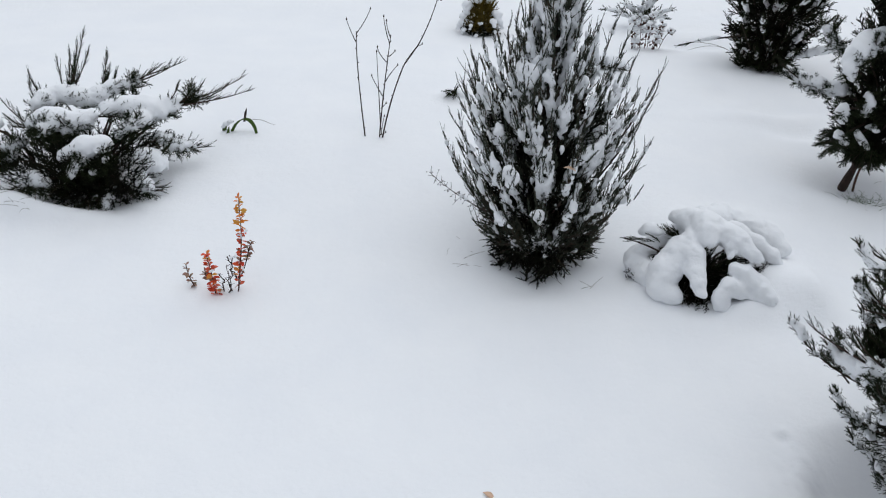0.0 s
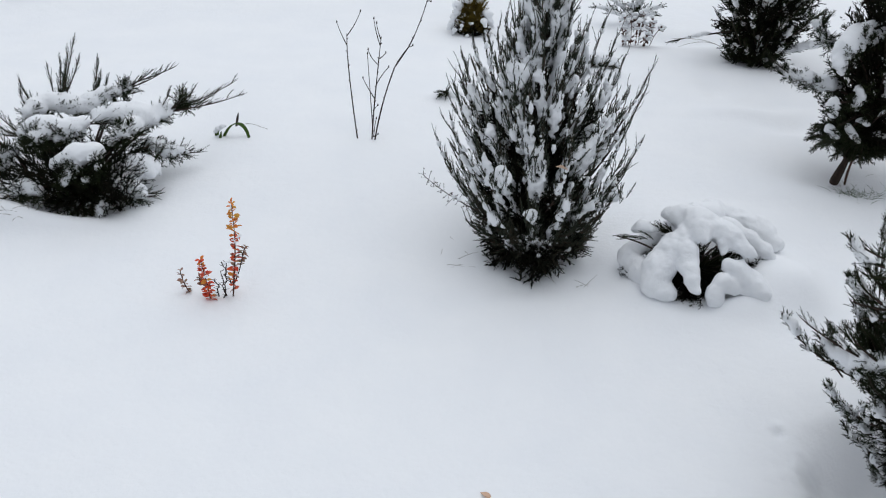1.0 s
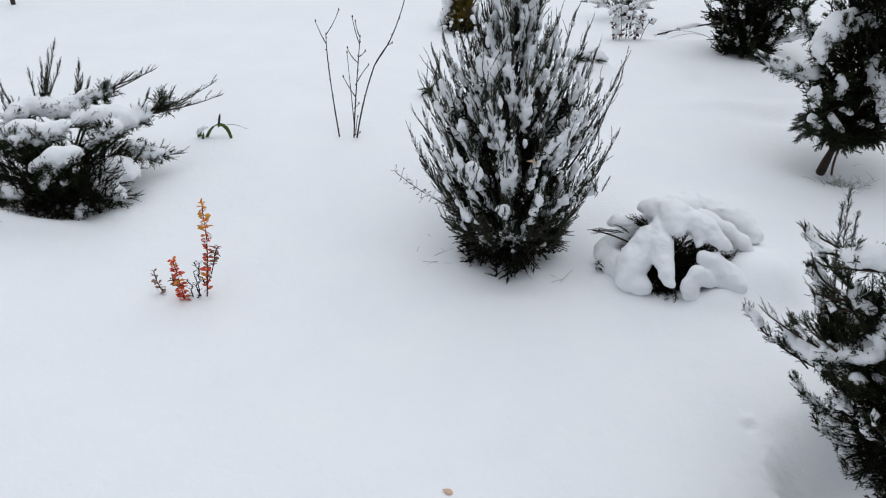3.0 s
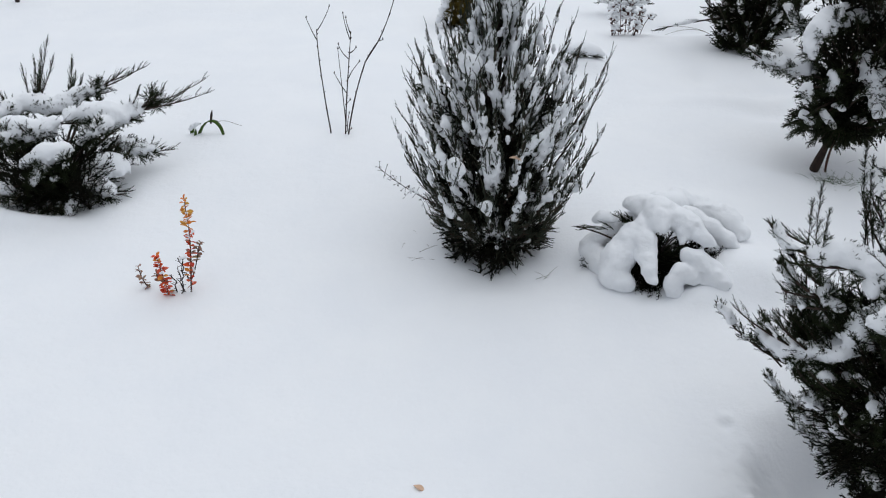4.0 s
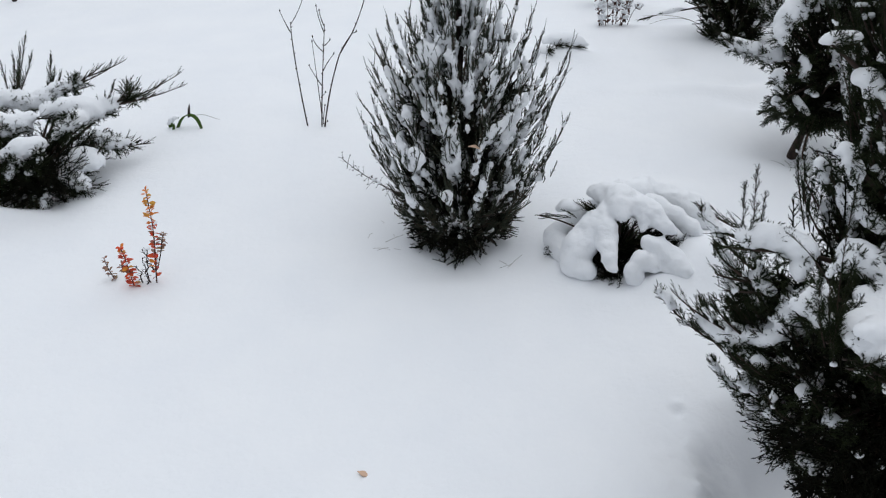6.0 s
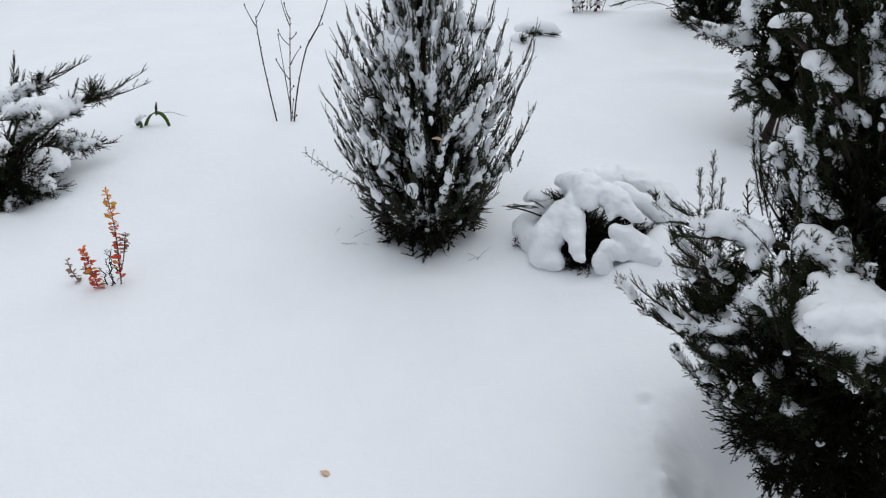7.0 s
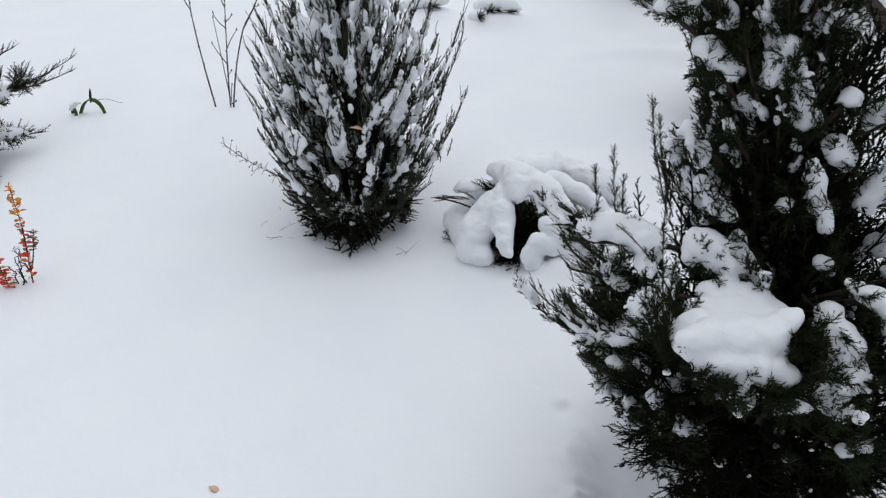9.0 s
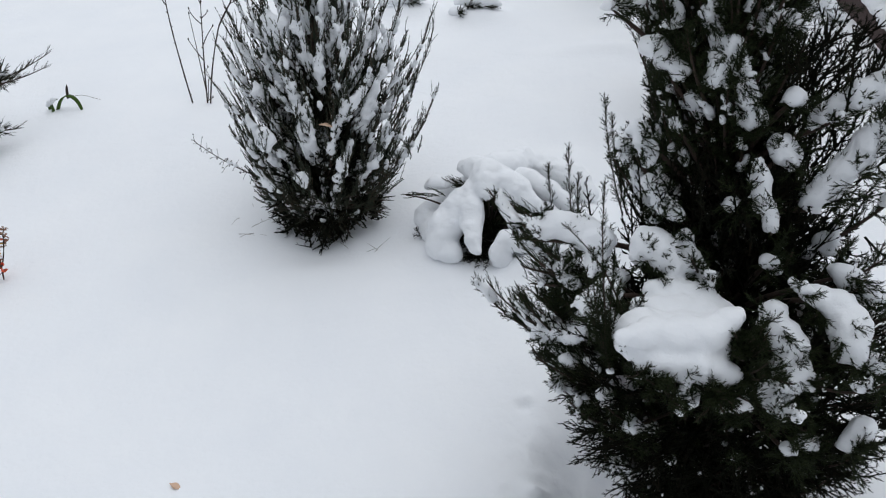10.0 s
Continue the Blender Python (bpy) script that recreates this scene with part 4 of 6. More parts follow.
# the tall juniper beside the camera's way
def near_juniper():
    root = thing("juniper_shrub", "tall dark green juniper with deep snow cushions on spreading lower branches", "shrub")
    o = np.array([1.62, 1.98, -0.10])
    axis = bezier([o, (1.60, 2.02, 0.5), (1.55, 2.13, 1.0), (1.52, 2.16, 1.65)], 16)
    part("trunk", tube([(1.625, 1.97, -0.36), *axis], 0.035, 0.006, 8, 0.1), BARK, root)
    keep = []

    def arm(tip, z0, lift, n, size, chance=0.60, rise=0.4, fan=0.5, s0=0.25, clump=0.028):
        tip = np.array(tip, float)
        t = np.clip((z0 + 0.1) / 1.75, 0, 1) * 15
        i = min(14, int(t))
        base = axis[i] + (axis[i + 1] - axis[i]) * (t - i)
        run = float(np.linalg.norm((tip - base)[:2]))
        mid = base * 0.5 + tip * 0.5 + np.array([0, 0, lift - 0.10 * run])
        late = base * 0.16 + tip * 0.84 + np.array([rng.normal(0, .02), rng.normal(0, .02), lift * 0.3 - 0.16 * run])
        hidden = tip[1] > 2.30
        return limb(root, [base, mid, late, tip], 0.0055, PLUME_ROUGH if hidden else PLUME_NEAR, GREEN_DARK, n // 2 if hidden else n, size, chance=chance, keep=keep, rise=rise, fan=fan, s0=s0, clump=clump)

    # near-black fill in the body and column, with interior shade as its colour
    inner(root, (1.60, 1.98, 0.2), inside((1.62, 1.98, -0.05), [(0.0, 0.22), (0.2, 0.30), (0.45, 0.40), (0.65, 0.30)], 360, 0.66), 0.12, INNER_SHADE)
    inner(root, (1.56, 2.22, 0.6), inside((1.57, 2.21, 0.0), [(0.60, 0.15), (0.85, 0.14), (1.3, 0.14), (1.55, 0.05)], 420, 0.95), 0.10, INNER_SHADE, PLUME_DARK)
    inner(root, (1.58, 2.06, 0.5), [(1.58 + rng.normal(0, .09), 2.03 + rng.normal(0, .05), rng.uniform(0.60, 0.86)) for _ in range(260)], 0.10, INNER_SHADE, PLUME_DARK)
    # spreading lower branches
    arm((1.035, 2.22, 0.47), 0.25, -0.03, 32, 0.080, rise=0.35, fan=0.38)
    arm((1.12, 2.17, 0.44), 0.22, -0.03, 28, 0.080, rise=0.30, fan=0.42)
    arm((1.083, 2.11, 0.79), 0.45, -0.04, 30, 0.075, rise=0.30, fan=0.35)
    arm((1.155, 2.15, 0.65), 0.36, -0.04, 26, 0.075, rise=0.35, fan=0.38)
    for tip in ((1.20, 2.19, 0.26), (1.25, 2.22, 0.16), (1.31, 2.22, 0.07), (1.26, 2.14, 0.20), (1.35, 2.20, 0.03), (1.39, 2.15, -0.02), (1.33, 2.10, 0.08)):
        arm(tip, max(-0.04, tip[2] - 0.12), -0.02, 22, 0.080, rise=0.25, fan=0.5)
    arm((1.185, 2.05, 0.42), 0.20, -0.03, 28, 0.080, rise=0.35, fan=0.45)
    arm((1.205, 1.96, 0.39), 0.18, -0.03, 28, 0.080, rise=0.30, fan=0.45)
    arm((1.28, 1.89, 0.34), 0.14, -0.03, 26, 0.080, rise=0.30, fan=0.45)
    arm((1.345, 1.83, 0.24), 0.08, -0.02, 26, 0.080, rise=0.25, fan=0.5)
    arm((1.24, 2.10, 0.60), 0.30, 0.00, 26, 0.085, rise=0.5, fan=0.4)
    arm((1.28, 1.98, 0.62), 0.30, 0.00, 26, 0.085, rise=0.5, fan=0.4)
    arm((1.25, 1.86, 0.52), 0.28, -0.02, 26, 0.085, rise=0.4, fan=0.45)
    arm((1.42, 1.64, 0.64), 0.42, 0.00, 34, 0.095, rise=0.2, fan=0.50)
    arm((1.34, 1.70, 0.66), 0.42, 0.00, 34, 0.095, rise=0.2, fan=0.50)
    arm((1.50, 1.64, 0.63), 0.42, 0.00, 34, 0.095, rise=0.2, fan=0.50)

    def heap(pts, n=14, size=0.075, tips=(), poke=0.35, sunk=0.0):
        """A bank of snow on a branch that leaves the trunk a little lower down, sunk among the sprigs before it."""
        front = [(x, y - 0.2 * r, z - 0.9 * r, r) for x, y, z, r in pts]
        pts = [(x, y + sunk, z, r * (1 - 3 * sunk)) for x, y, z, r in pts]
        x, y, z, _ = pts[len(pts) // 2]
        t = np.clip((z - 0.05) / 1.75, 0, 1) * 15
        foot = axis[min(15, int(t))]
        br = laden(root, foot, pts, tips, n, size, plumes=PLUME_NEAR, keep=keep, poke=poke)
        if sunk:
            part("foliage", joined([placed(PLUME_NEAR[int(rng.integers(8))], np.array([x, y, z]) + rng.normal(0, .7, 3) * r, (rng.normal(0, .5), rng.normal(-.45, .3), 0.7), size * rng.uniform(0.7, 1.1), rng.uniform(0, 6.28)) for x, y, z, r in front for _ in range(2)]), GREEN_DARK, br)

    # the deep saddle of snow on the front branches
    saddle = [[(1.399, 1.84, 0.722, 0.029), (1.445, 1.84, 0.715, 0.038), (1.490, 1.83, 0.703, 0.035), (1.531, 1.82, 0.686, 0.025)], [(1.37, 1.79, 0.715, 0.036), (1.43, 1.795, 0.712, 0.036), (1.50, 1.79, 0.700, 0.034)],
              [(1.310, 1.63, 0.784, 0.024), (1.366, 1.67, 0.759, 0.038), (1.420, 1.68, 0.749, 0.042), (1.474, 1.69, 0.739, 0.042), (1.514, 1.71, 0.760, 0.028)],
              [(1.330, 1.70, 0.740, 0.040), (1.380, 1.75, 0.712, 0.042), (1.450, 1.76, 0.676, 0.036), (1.510, 1.75, 0.702, 0.040)], [(1.474, 1.66, 0.691, 0.033), (1.508, 1.655, 0.666, 0.024)], [(1.313, 1.675, 0.737, 0.022), (1.350, 1.658, 0.722, 0.028), (1.400, 1.655, 0.712, 0.031), (1.440, 1.655, 0.702, 0.033), (1.480, 1.655, 0.686, 0.032), (1.516, 1.66, 0.668, 0.025)],
              [(1.36, 1.66, 0.700, 0.026), (1.43, 1.66, 0.682, 0.028), (1.50, 1.66, 0.655, 0.024)]]
    front = []
    for pts in saddle:
        front += cushion_balls([(x, y + 0.55 * r, z - 0.4 * r, r * 0.86) for x, y, z, r in pts], 0.5)
    for k in range(34):     # its crumbly front rim
        u = rng.uniform(0, 1)
        front.append((1.32 + 0.19 * u, 1.655 + 0.02 * u + rng.normal(0, .006), 0.715 - 0.055 * u + rng.uniform(-0.03, 0.01), rng.uniform(0.007, 0.015)))
    front += cushion_balls([(1.345, 1.74, 0.705, 0.034), (1.43, 1.76, 0.690, 0.040), (1.51, 1.76, 0.690, 0.036)], 0.5) + cushion_balls([(1.345, 1.70, 0.715, 0.034), (1.41, 1.715, 0.695, 0.038), (1.485, 1.715, 0.690, 0.036)], 0.5)
    front += cushion_balls([(1.424, 1.655, 0.672, 0.014), (1.426, 1.648, 0.655, 0.010)])
    keep.append(("bank", front))
    # snow on the twigs of the column
    for pts in ([(1.403, 2.099, 1.113, 0.028), (1.429, 2.082, 1.090, 0.030), (1.460, 2.063, 1.062, 0.022)], [(1.538, 2.04, 1.125, 0.025), (1.527, 2.03, 1.095, 0.030), (1.507, 2.03, 1.061, 0.022)],
                [(1.552, 2.03, 1.092, 0.022), (1.570, 2.02, 1.056, 0.022), (1.580, 2.01, 1.024, 0.015)], [(1.590, 2.01, 0.979, 0.032), (1.602, 2.01, 0.992, 0.026)],
                [(1.592, 1.95, 0.929, 0.018), (1.598, 1.93, 0.892, 0.021), (1.608, 1.91, 0.846, 0.020), (1.619, 1.90, 0.804, 0.016)], [(1.641, 1.98, 0.950, 0.033), (1.658, 1.97, 0.926, 0.030)],
                [(1.380, 2.05, 0.956, 0.026), (1.398, 2.03, 0.923, 0.020), (1.403, 2.01, 0.897, 0.016)], [(1.395, 2.00, 0.866, 0.018), (1.422, 1.97, 0.837, 0.020), (1.450, 1.95, 0.813, 0.016)],
                [(1.328, 2.145, 1.176, 0.020), (1.380, 2.134, 1.178, 0.020)], [(1.503, 2.09, 1.175, 0.020), (1.529, 2.08, 1.155, 0.018)], [(1.640, 2.075, 1.160, 0.026), (1.663, 2.055, 1.150, 0.022)], [(1.530, 2.10, 1.20, 0.024), (1.51, 2.11, 1.23, 0.02)]):
        heap(pts, 12, 0.060, poke=0.25, sunk=0.012)
    for pts in ([(1.557, 1.93, 0.854, 0.018), (1.545, 1.93, 0.835, 0.016)], [(1.620, 1.882, 0.745, 0.017)], [(1.450, 2.027, 0.978, 0.018), (1.446, 2.020, 0.960, 0.016)], [(1.657, 2.002, 1.033, 0.022)], [(1.441, 2.104, 1.144, 0.018)],
                [(1.468, 1.934, 0.780, 0.013), (1.488, 1.902, 0.719, 0.016), (1.506, 1.886, 0.694, 0.012)], [(1.600, 2.08, 1.141, 0.018)], [(1.657, 1.80, 0.746, 0.012)]):
        heap(pts, 7, 0.055, poke=0.3, sunk=0.012)
    # pillows on the side branches
    heap([(1.388, 1.94, 0.776, 0.030), (1.415, 1.91, 0.776, 0.045), (1.452, 1.90, 0.738, 0.030)], 18)
    heap([(1.176, 2.03, 0.754, 0.022), (1.237, 2.00, 0.766, 0.037), (1.277, 2.00, 0.758, 0.041), (1.307, 1.97, 0.748, 0.037), (1.298, 1.95, 0.702, 0.024)], 22, tips=[(1.096, 2.135, 0.769), (1.12, 2.10, 0.75), (1.13, 2.08, 0.70)], poke=0.15)
    heap([(1.312, 1.85, 0.728, 0.024), (1.274, 1.83, 0.709, 0.030), (1.312, 1.78, 0.695, 0.026)], 16, poke=0.2)
    heap([(1.190, 2.05, 0.449, 0.030), (1.233, 2.00, 0.477, 0.026), (1.267, 1.93, 0.530, 0.020)], 20, tips=[(1.07, 2.19, 0.48), (1.13, 2.13, 0.49), (1.15, 2.10, 0.52)])
    heap([(1.231, 2.05, 0.616, 0.022), (1.256, 2.00, 0.614, 0.019)], 16, tips=[(1.14, 2.12, 0.68), (1.147, 2.10, 0.60), (1.17, 2.08, 0.56)])
    heap([(1.605, 1.79, 0.710, 0.024), (1.635, 1.755, 0.662, 0.035), (1.650, 1.73, 0.612, 0.038), (1.640, 1.715, 0.563, 0.024)], 26)
    for pts in ([(1.245, 1.92, 0.448, 0.020)], [(1.308, 1.80, 0.463, 0.017)], [(1.359, 1.74, 0.434, 0.018)], [(1.522, 1.65, 0.591, 0.012)], [(1.638, 1.64, 0.473, 0.015)], [(1.619, 1.67, 0.540, 0.013)], [(1.695, 1.70, 0.422, 0.022)]):
        heap(pts, 10, 0.065, sunk=0.02)
    # soft sheets of snow between the sprigs of the side branches
    for pts, n in (([(1.184, 2.12, 0.408, 0.028), (1.233, 2.08, 0.412, 0.038), (1.282, 2.02, 0.465, 0.040), (1.329, 1.95, 0.550, 0.032)], 14), ([(1.246, 2.02, 0.405, 0.022), (1.286, 1.98, 0.408, 0.015)], 8),
                   ([(1.340, 1.95, 0.669, 0.022), (1.320, 1.95, 0.618, 0.036), (1.297, 1.96, 0.561, 0.038)], 10), ([(1.267, 2.05, 0.595, 0.027), (1.257, 2.05, 0.556, 0.032)], 8), ([(1.305, 1.95, 0.445, 0.016)], 6), ([(1.336, 1.88, 0.377, 0.014)], 5),
                   ([(1.458, 2.05, 0.798, 0.022), (1.435, 2.06, 0.83, 0.018)], 6), ([(1.366, 2.15, 0.877, 0.022), (1.375, 2.13, 0.84, 0.016)], 6), ([(1.428, 2.10, 0.795, 0.020)], 5)):
        heap(pts, n, 0.060, poke=0.45)
    # laden branches away from the path
    heap([(1.712, 2.02, 0.979, 0.024), (1.747, 2.00, 1.025, 0.028), (1.795, 1.98, 1.069, 0.031), (1.84, 1.97, 1.10, 0.028)], 20, tips=[(1.92, 1.95, 1.17)])
    heap([(1.707, 1.97, 0.827, 0.025), (1.740, 1.95, 0.890, 0.030), (1.772, 1.95, 0.937, 0.033), (1.803, 1.95, 0.984, 0.032), (1.85, 1.94, 1.02, 0.028)], 24, tips=[(1.94, 1.93, 1.09)])
    heap([(1.758, 1.90, 0.712, 0.024), (1.790, 1.88, 0.692, 0.029), (1.838, 1.88, 0.668, 0.025)], 18)
    heap([(1.681, 1.82, 0.722, 0.022), (1.729, 1.80, 0.704, 0.038), (1.753, 1.76, 0.682, 0.043), (1.740, 1.74, 0.632, 0.022)], 22, poke=0.15)
    heap([(1.790, 1.76, 0.600, 0.024), (1.815, 1.75, 0.598, 0.029)], 16)
    heap([(1.768, 1.70, 0.441, 0.028), (1.799, 1.70, 0.478, 0.031)], 16)
    for k in range(28):     # sprigs standing out of the snow on the outer arms
        u = rng.uniform(0, 1)
        p = np.array([1.17 + 0.18 * u, 2.17 - 0.26 * rng.uniform(0, 1) * u - 0.06 * u, 0.36 + 0.20 * u + rng.normal(0, .02)])
        tip = p + np.array([-0.05 + rng.normal(0, .02), rng.normal(0, .02), rng.uniform(0.05, 0.11)])
        limb(root, [p + (0.05, 0.0, -0.06), p, tip], 0.003, PLUME_NEAR, GREEN_DARK, 9, 0.055, rise=0.5, fan=0.34, s0=0.2)
    for k in range(66):     # sprigs round the pad's rim
        u = rng.uniform(0, 1)
        if k % 3 == 0:
            p = np.array([1.535 + rng.normal(0, .015), 1.70 + rng.normal(0, .03), 0.675])
        elif k % 3 == 1:
            p = np.array([1.325 + rng.normal(0, .012), 1.75 + rng.normal(0, .04), 0.665])
        else:
            p = np.array([1.33 + 0.20 * u, 1.660 - 0.02 * u + rng.normal(0, .008), 0.672 - 0.05 * u + rng.uniform(-0.02, 0.015)])
        tip = p + np.array([rng.normal(0, .03), -0.035 + rng.normal(0, .02), rng.uniform(0.03, 0.09) if k % 3 < 2 else rng.uniform(-0.02, 0.04)])
        limb(root, [p + (0.0, 0.05, -0.03), p, tip], 0.003, PLUME_NEAR, GREEN_DARK, 7, 0.055, rise=0.4, fan=0.4, s0=0.2)
    arm((1.165, 2.20, 0.62), 0.32, -0.02, 28, 0.080, rise=0.35, fan=0.42)
    arm((1.180, 2.17, 0.55), 0.28, -0.02, 28, 0.080, rise=0.35, fan=0.45)
    arm((1.20, 2.13, 0.50), 0.25, -0.02, 28, 0.080, rise=0.35, fan=0.45)
    arm((1.245, 1.88, 0.36), 0.12, -0.03, 28, 0.080, rise=0.30, fan=0.45)
    arm((1.315, 1.82, 0.28), 0.08, -0.03, 28, 0.080, rise=0.25, fan=0.5)
    arm((1.60, 1.57, 0.66), 0.42, 0.00, 28, 0.085, rise=0.3, fan=0.45)
    arm((1.74, 1.60, 0.70), 0.42, 0.00, 24, 0.085, rise=0.3, fan=0.45)
    arm((1.90, 2.08, 1.04), 0.62, -0.04, 24, 0.085, rise=0.3, fan=0.40)
    arm((1.92, 1.92, 1.00), 0.55, -0.05, 24, 0.085, rise=0.3, fan=0.40)
    arm((1.95, 1.72, 0.86), 0.45, -0.03, 24, 0.085, rise=0.3, fan=0.45)
    arm((1.45, 1.93, 0.73), 0.50, -0.02, 24, 0.085, rise=0.3, fan=0.45)
    arm((1.36, 2.05, 0.88), 0.62, -0.02, 24, 0.080, rise=0.4, fan=0.40)
    # slender upright leaders
    for tip, foot in (((1.214, 2.195, 0.80), (1.25, 2.16, 0.50)), ((1.265, 2.28, 0.80), (1.285, 2.22, 0.52)), ((1.285, 2.25, 0.74), (1.295, 2.21, 0.52)), ((1.338, 2.27, 0.925), (1.38, 2.20, 0.66)), ((1.352, 2.24, 0.89), (1.39, 2.19, 0.66)), ((1.278, 1.75, 1.03), (1.293, 1.71, 0.70)), ((1.262, 1.74, 0.90), (1.29, 1.71, 0.68)), ((1.300, 1.73, 0.89), (1.30, 1.71, 0.68)), ((1.255, 1.76, 0.84), (1.29, 1.74, 0.66)), ((1.312, 1.74, 0.83), (1.31, 1.73, 0.66)), ((1.285, 1.70, 0.80), (1.30, 1.70, 0.64)), ((1.39, 2.2, 1.16), (1.45, 2.17, 0.85)), ((1.33, 2.2, 1.25), (1.44, 2.17, 0.95))):
        limb(root, [foot, np.array(foot) * .4 + np.array(tip) * .6 + (-0.012, 0, -.02), tip], 0.0018, PLUME_NEAR, GREEN_DARK, 20, 0.046, chance=0.5, clump=0.014, keep=keep, rise=0.5, fan=0.40, s0=0.0)
    limb(root, [(1.33, 1.80, 0.70), (1.30, 1.84, 0.80), (1.222, 1.90, 0.842)], 0.0024, PLUME_NEAR, GREEN_DARK, 5, 0.030, rise=0.3, fan=0.3, s0=0.5)
    # skirt of dark foliage below
    girth = [(0.0, 0.19), (0.11, 0.26), (0.25, 0.34), (0.40, 0.38), (0.62, 0.37)]
    # near-black sprays close to the skirt's face, for the shade under the saddle
    inner(root, (1.60, 1.95, 0.35), [(1.61 + math.cos(q) * w * profile(z, girth), 1.93 + math.sin(q) * w * (0.72 if math.cos(q) < -0.6 else 0.60) * profile(z, girth), z) for q, w, z in zip(rng.uniform(1.9, 6.3, 640), rng.uniform(0.66, 1.0, 640), rng.uniform(0.0, 0.62, 640))], 0.09, INNER_SHADE, PLUME_DARK)
    for k in range(96):
        a = k * 2.39996
        z1 = rng.uniform(0.0, 0.62)
        rad = float(np.interp(z1, [0.0, 0.2, 0.4, 0.5, 0.62], [0.21, 0.33, 0.44, 0.46, 0.42])) * rng.uniform(0.72, 1.03)
        arm((1.62 + math.cos(a) * rad, 1.96 + math.sin(a) * rad * (0.95 if math.sin(a) > 0 or math.cos(a) < -0.75 else 0.56), z1), max(-0.05, z1 - 0.25), -0.03, 15 if math.cos(a) < 0.3 and math.sin(a) < 0.6 else 8, 0.070, chance=0.06, rise=0.25, fan=0.55)
    # more shade-coloured fill, darkening the right of the column
    inner(root, (1.62, 2.10, 0.6), [(1.72 + rng.normal(0, .07), 2.09 + rng.normal(0, .05), rng.uniform(0.50, 1.12)) for _ in range(260)], 0.10, INNER_SHADE, PLUME_DARK)
    # the middle
    for k in range(50):
        a = k * 2.39996 + 1.0
        z1 = rng.uniform(0.45, 0.80)
        rad = float(np.interp(z1, [0.4, 0.6, 0.8], [0.42, 0.36, 0.26])) * rng.uniform(0.55, 1.0)
        arm((1.58 + math.cos(a) * rad, 2.03 + math.sin(a) * rad, z1), z1 - 0.25, -0.01, 12, 0.080, chance=0.40, rise=0.45, fan=0.45, clump=0.024)
    # the column
    for k in range(190):
        a = k * 2.39996 + 0.5
        z1 = 0.70 + 0.88 * k / 190
        rad = float(np.interp(z1, [0.74, 0.9, 1.0, 1.2, 1.6], [0.21, 0.18, 0.175, 0.20, 0.05])) * rng.uniform(0.6, 1.04)
        arm((1.558 + math.cos(a) * rad, 2.18 + math.sin(a) * rad * 0.9, z1), z1 - 0.26, -0.03, 11, 0.082, chance=0.36, rise=0.50, fan=0.46, clump=0.024)
    settle(root, keep, 0.006, uneven=0.0042, shelter=60.0, slants=(0.0, 0.5, 0.9), along=(0.08, 0.25, 0.42, 0.60, 0.74))


near_juniper()


# two dark evergreens further back
def goblet_evergreen(name, label, c, lean, table, height, count, plumes, size, arms, caps, snow_chance, clear=0.03, fill=3, stem=0.030):
    root = thing(name, label, "shrub")
    c = np.array(c)
    top = c + np.array(lean)
    keep = []
    axis = bezier([c - (0, 0, .06), c + (top - c) * 0.4 + (0, 0, height * .3), top + (0, 0, height)], 12)
    part("trunk", tube(axis, stem, 0.008, 8, 0.15), BARK, root)
    # near-black fill that puts shade inside the crown by its colour
    inner(root, c + (0, 0, height * .4), inside(c, [(max(z, clear + 0.05), r) for z, r in table], count * fill, 0.68, (lean[0] / height, lean[1] / height)), 0.12, INNER_SHADE)
    for k in range(count):
        a = k * 2.39996
        u = (k + 0.5) / count
        z1 = table[0][0] + (height * 1.05 - table[0][0]) * u
        rad = profile(z1, table) * rng.uniform(0.6, 1.03)
        z0 = max(clear, z1 - rng.uniform(0.15, 0.30))
        base = axis[min(11, int(z0 / height * 11))]
        mid_c = c + (top - c) * min(1, z1 / height)
        tip = np.array([mid_c[0] + math.cos(a) * rad, mid_c[1] + math.sin(a) * rad, c[2] + z1])
        snow = (0.6, 1.0, rng.uniform(*caps)) if rng.random() < snow_chance else None
        limb(root, [base, base * .45 + tip * .55 + (0, 0, -.02), tip], 0.006, plumes, GREEN_DARK, 12, size, snow=snow, chance=0.55 if z1 > clear + 0.12 else 0.0, clump=0.034, keep=keep, rise=0.35, fan=0.55, s0=0.3)
    for tip, z0, snow, n in arms:
        tip = np.array(tip, float)
        base = axis[min(11, int(z0 / height * 11))]
        limb(root, [base, base * .4 + tip * .6 + (0, 0, .02), tip], 0.007, plumes, GREEN_DARK, n, size, snow=snow, chance=0.25, clump=0.02, keep=keep, rise=0.35, fan=0.4, s0=0.3)
    settle(root, keep, 0.008, shelter=40.0)
    return root


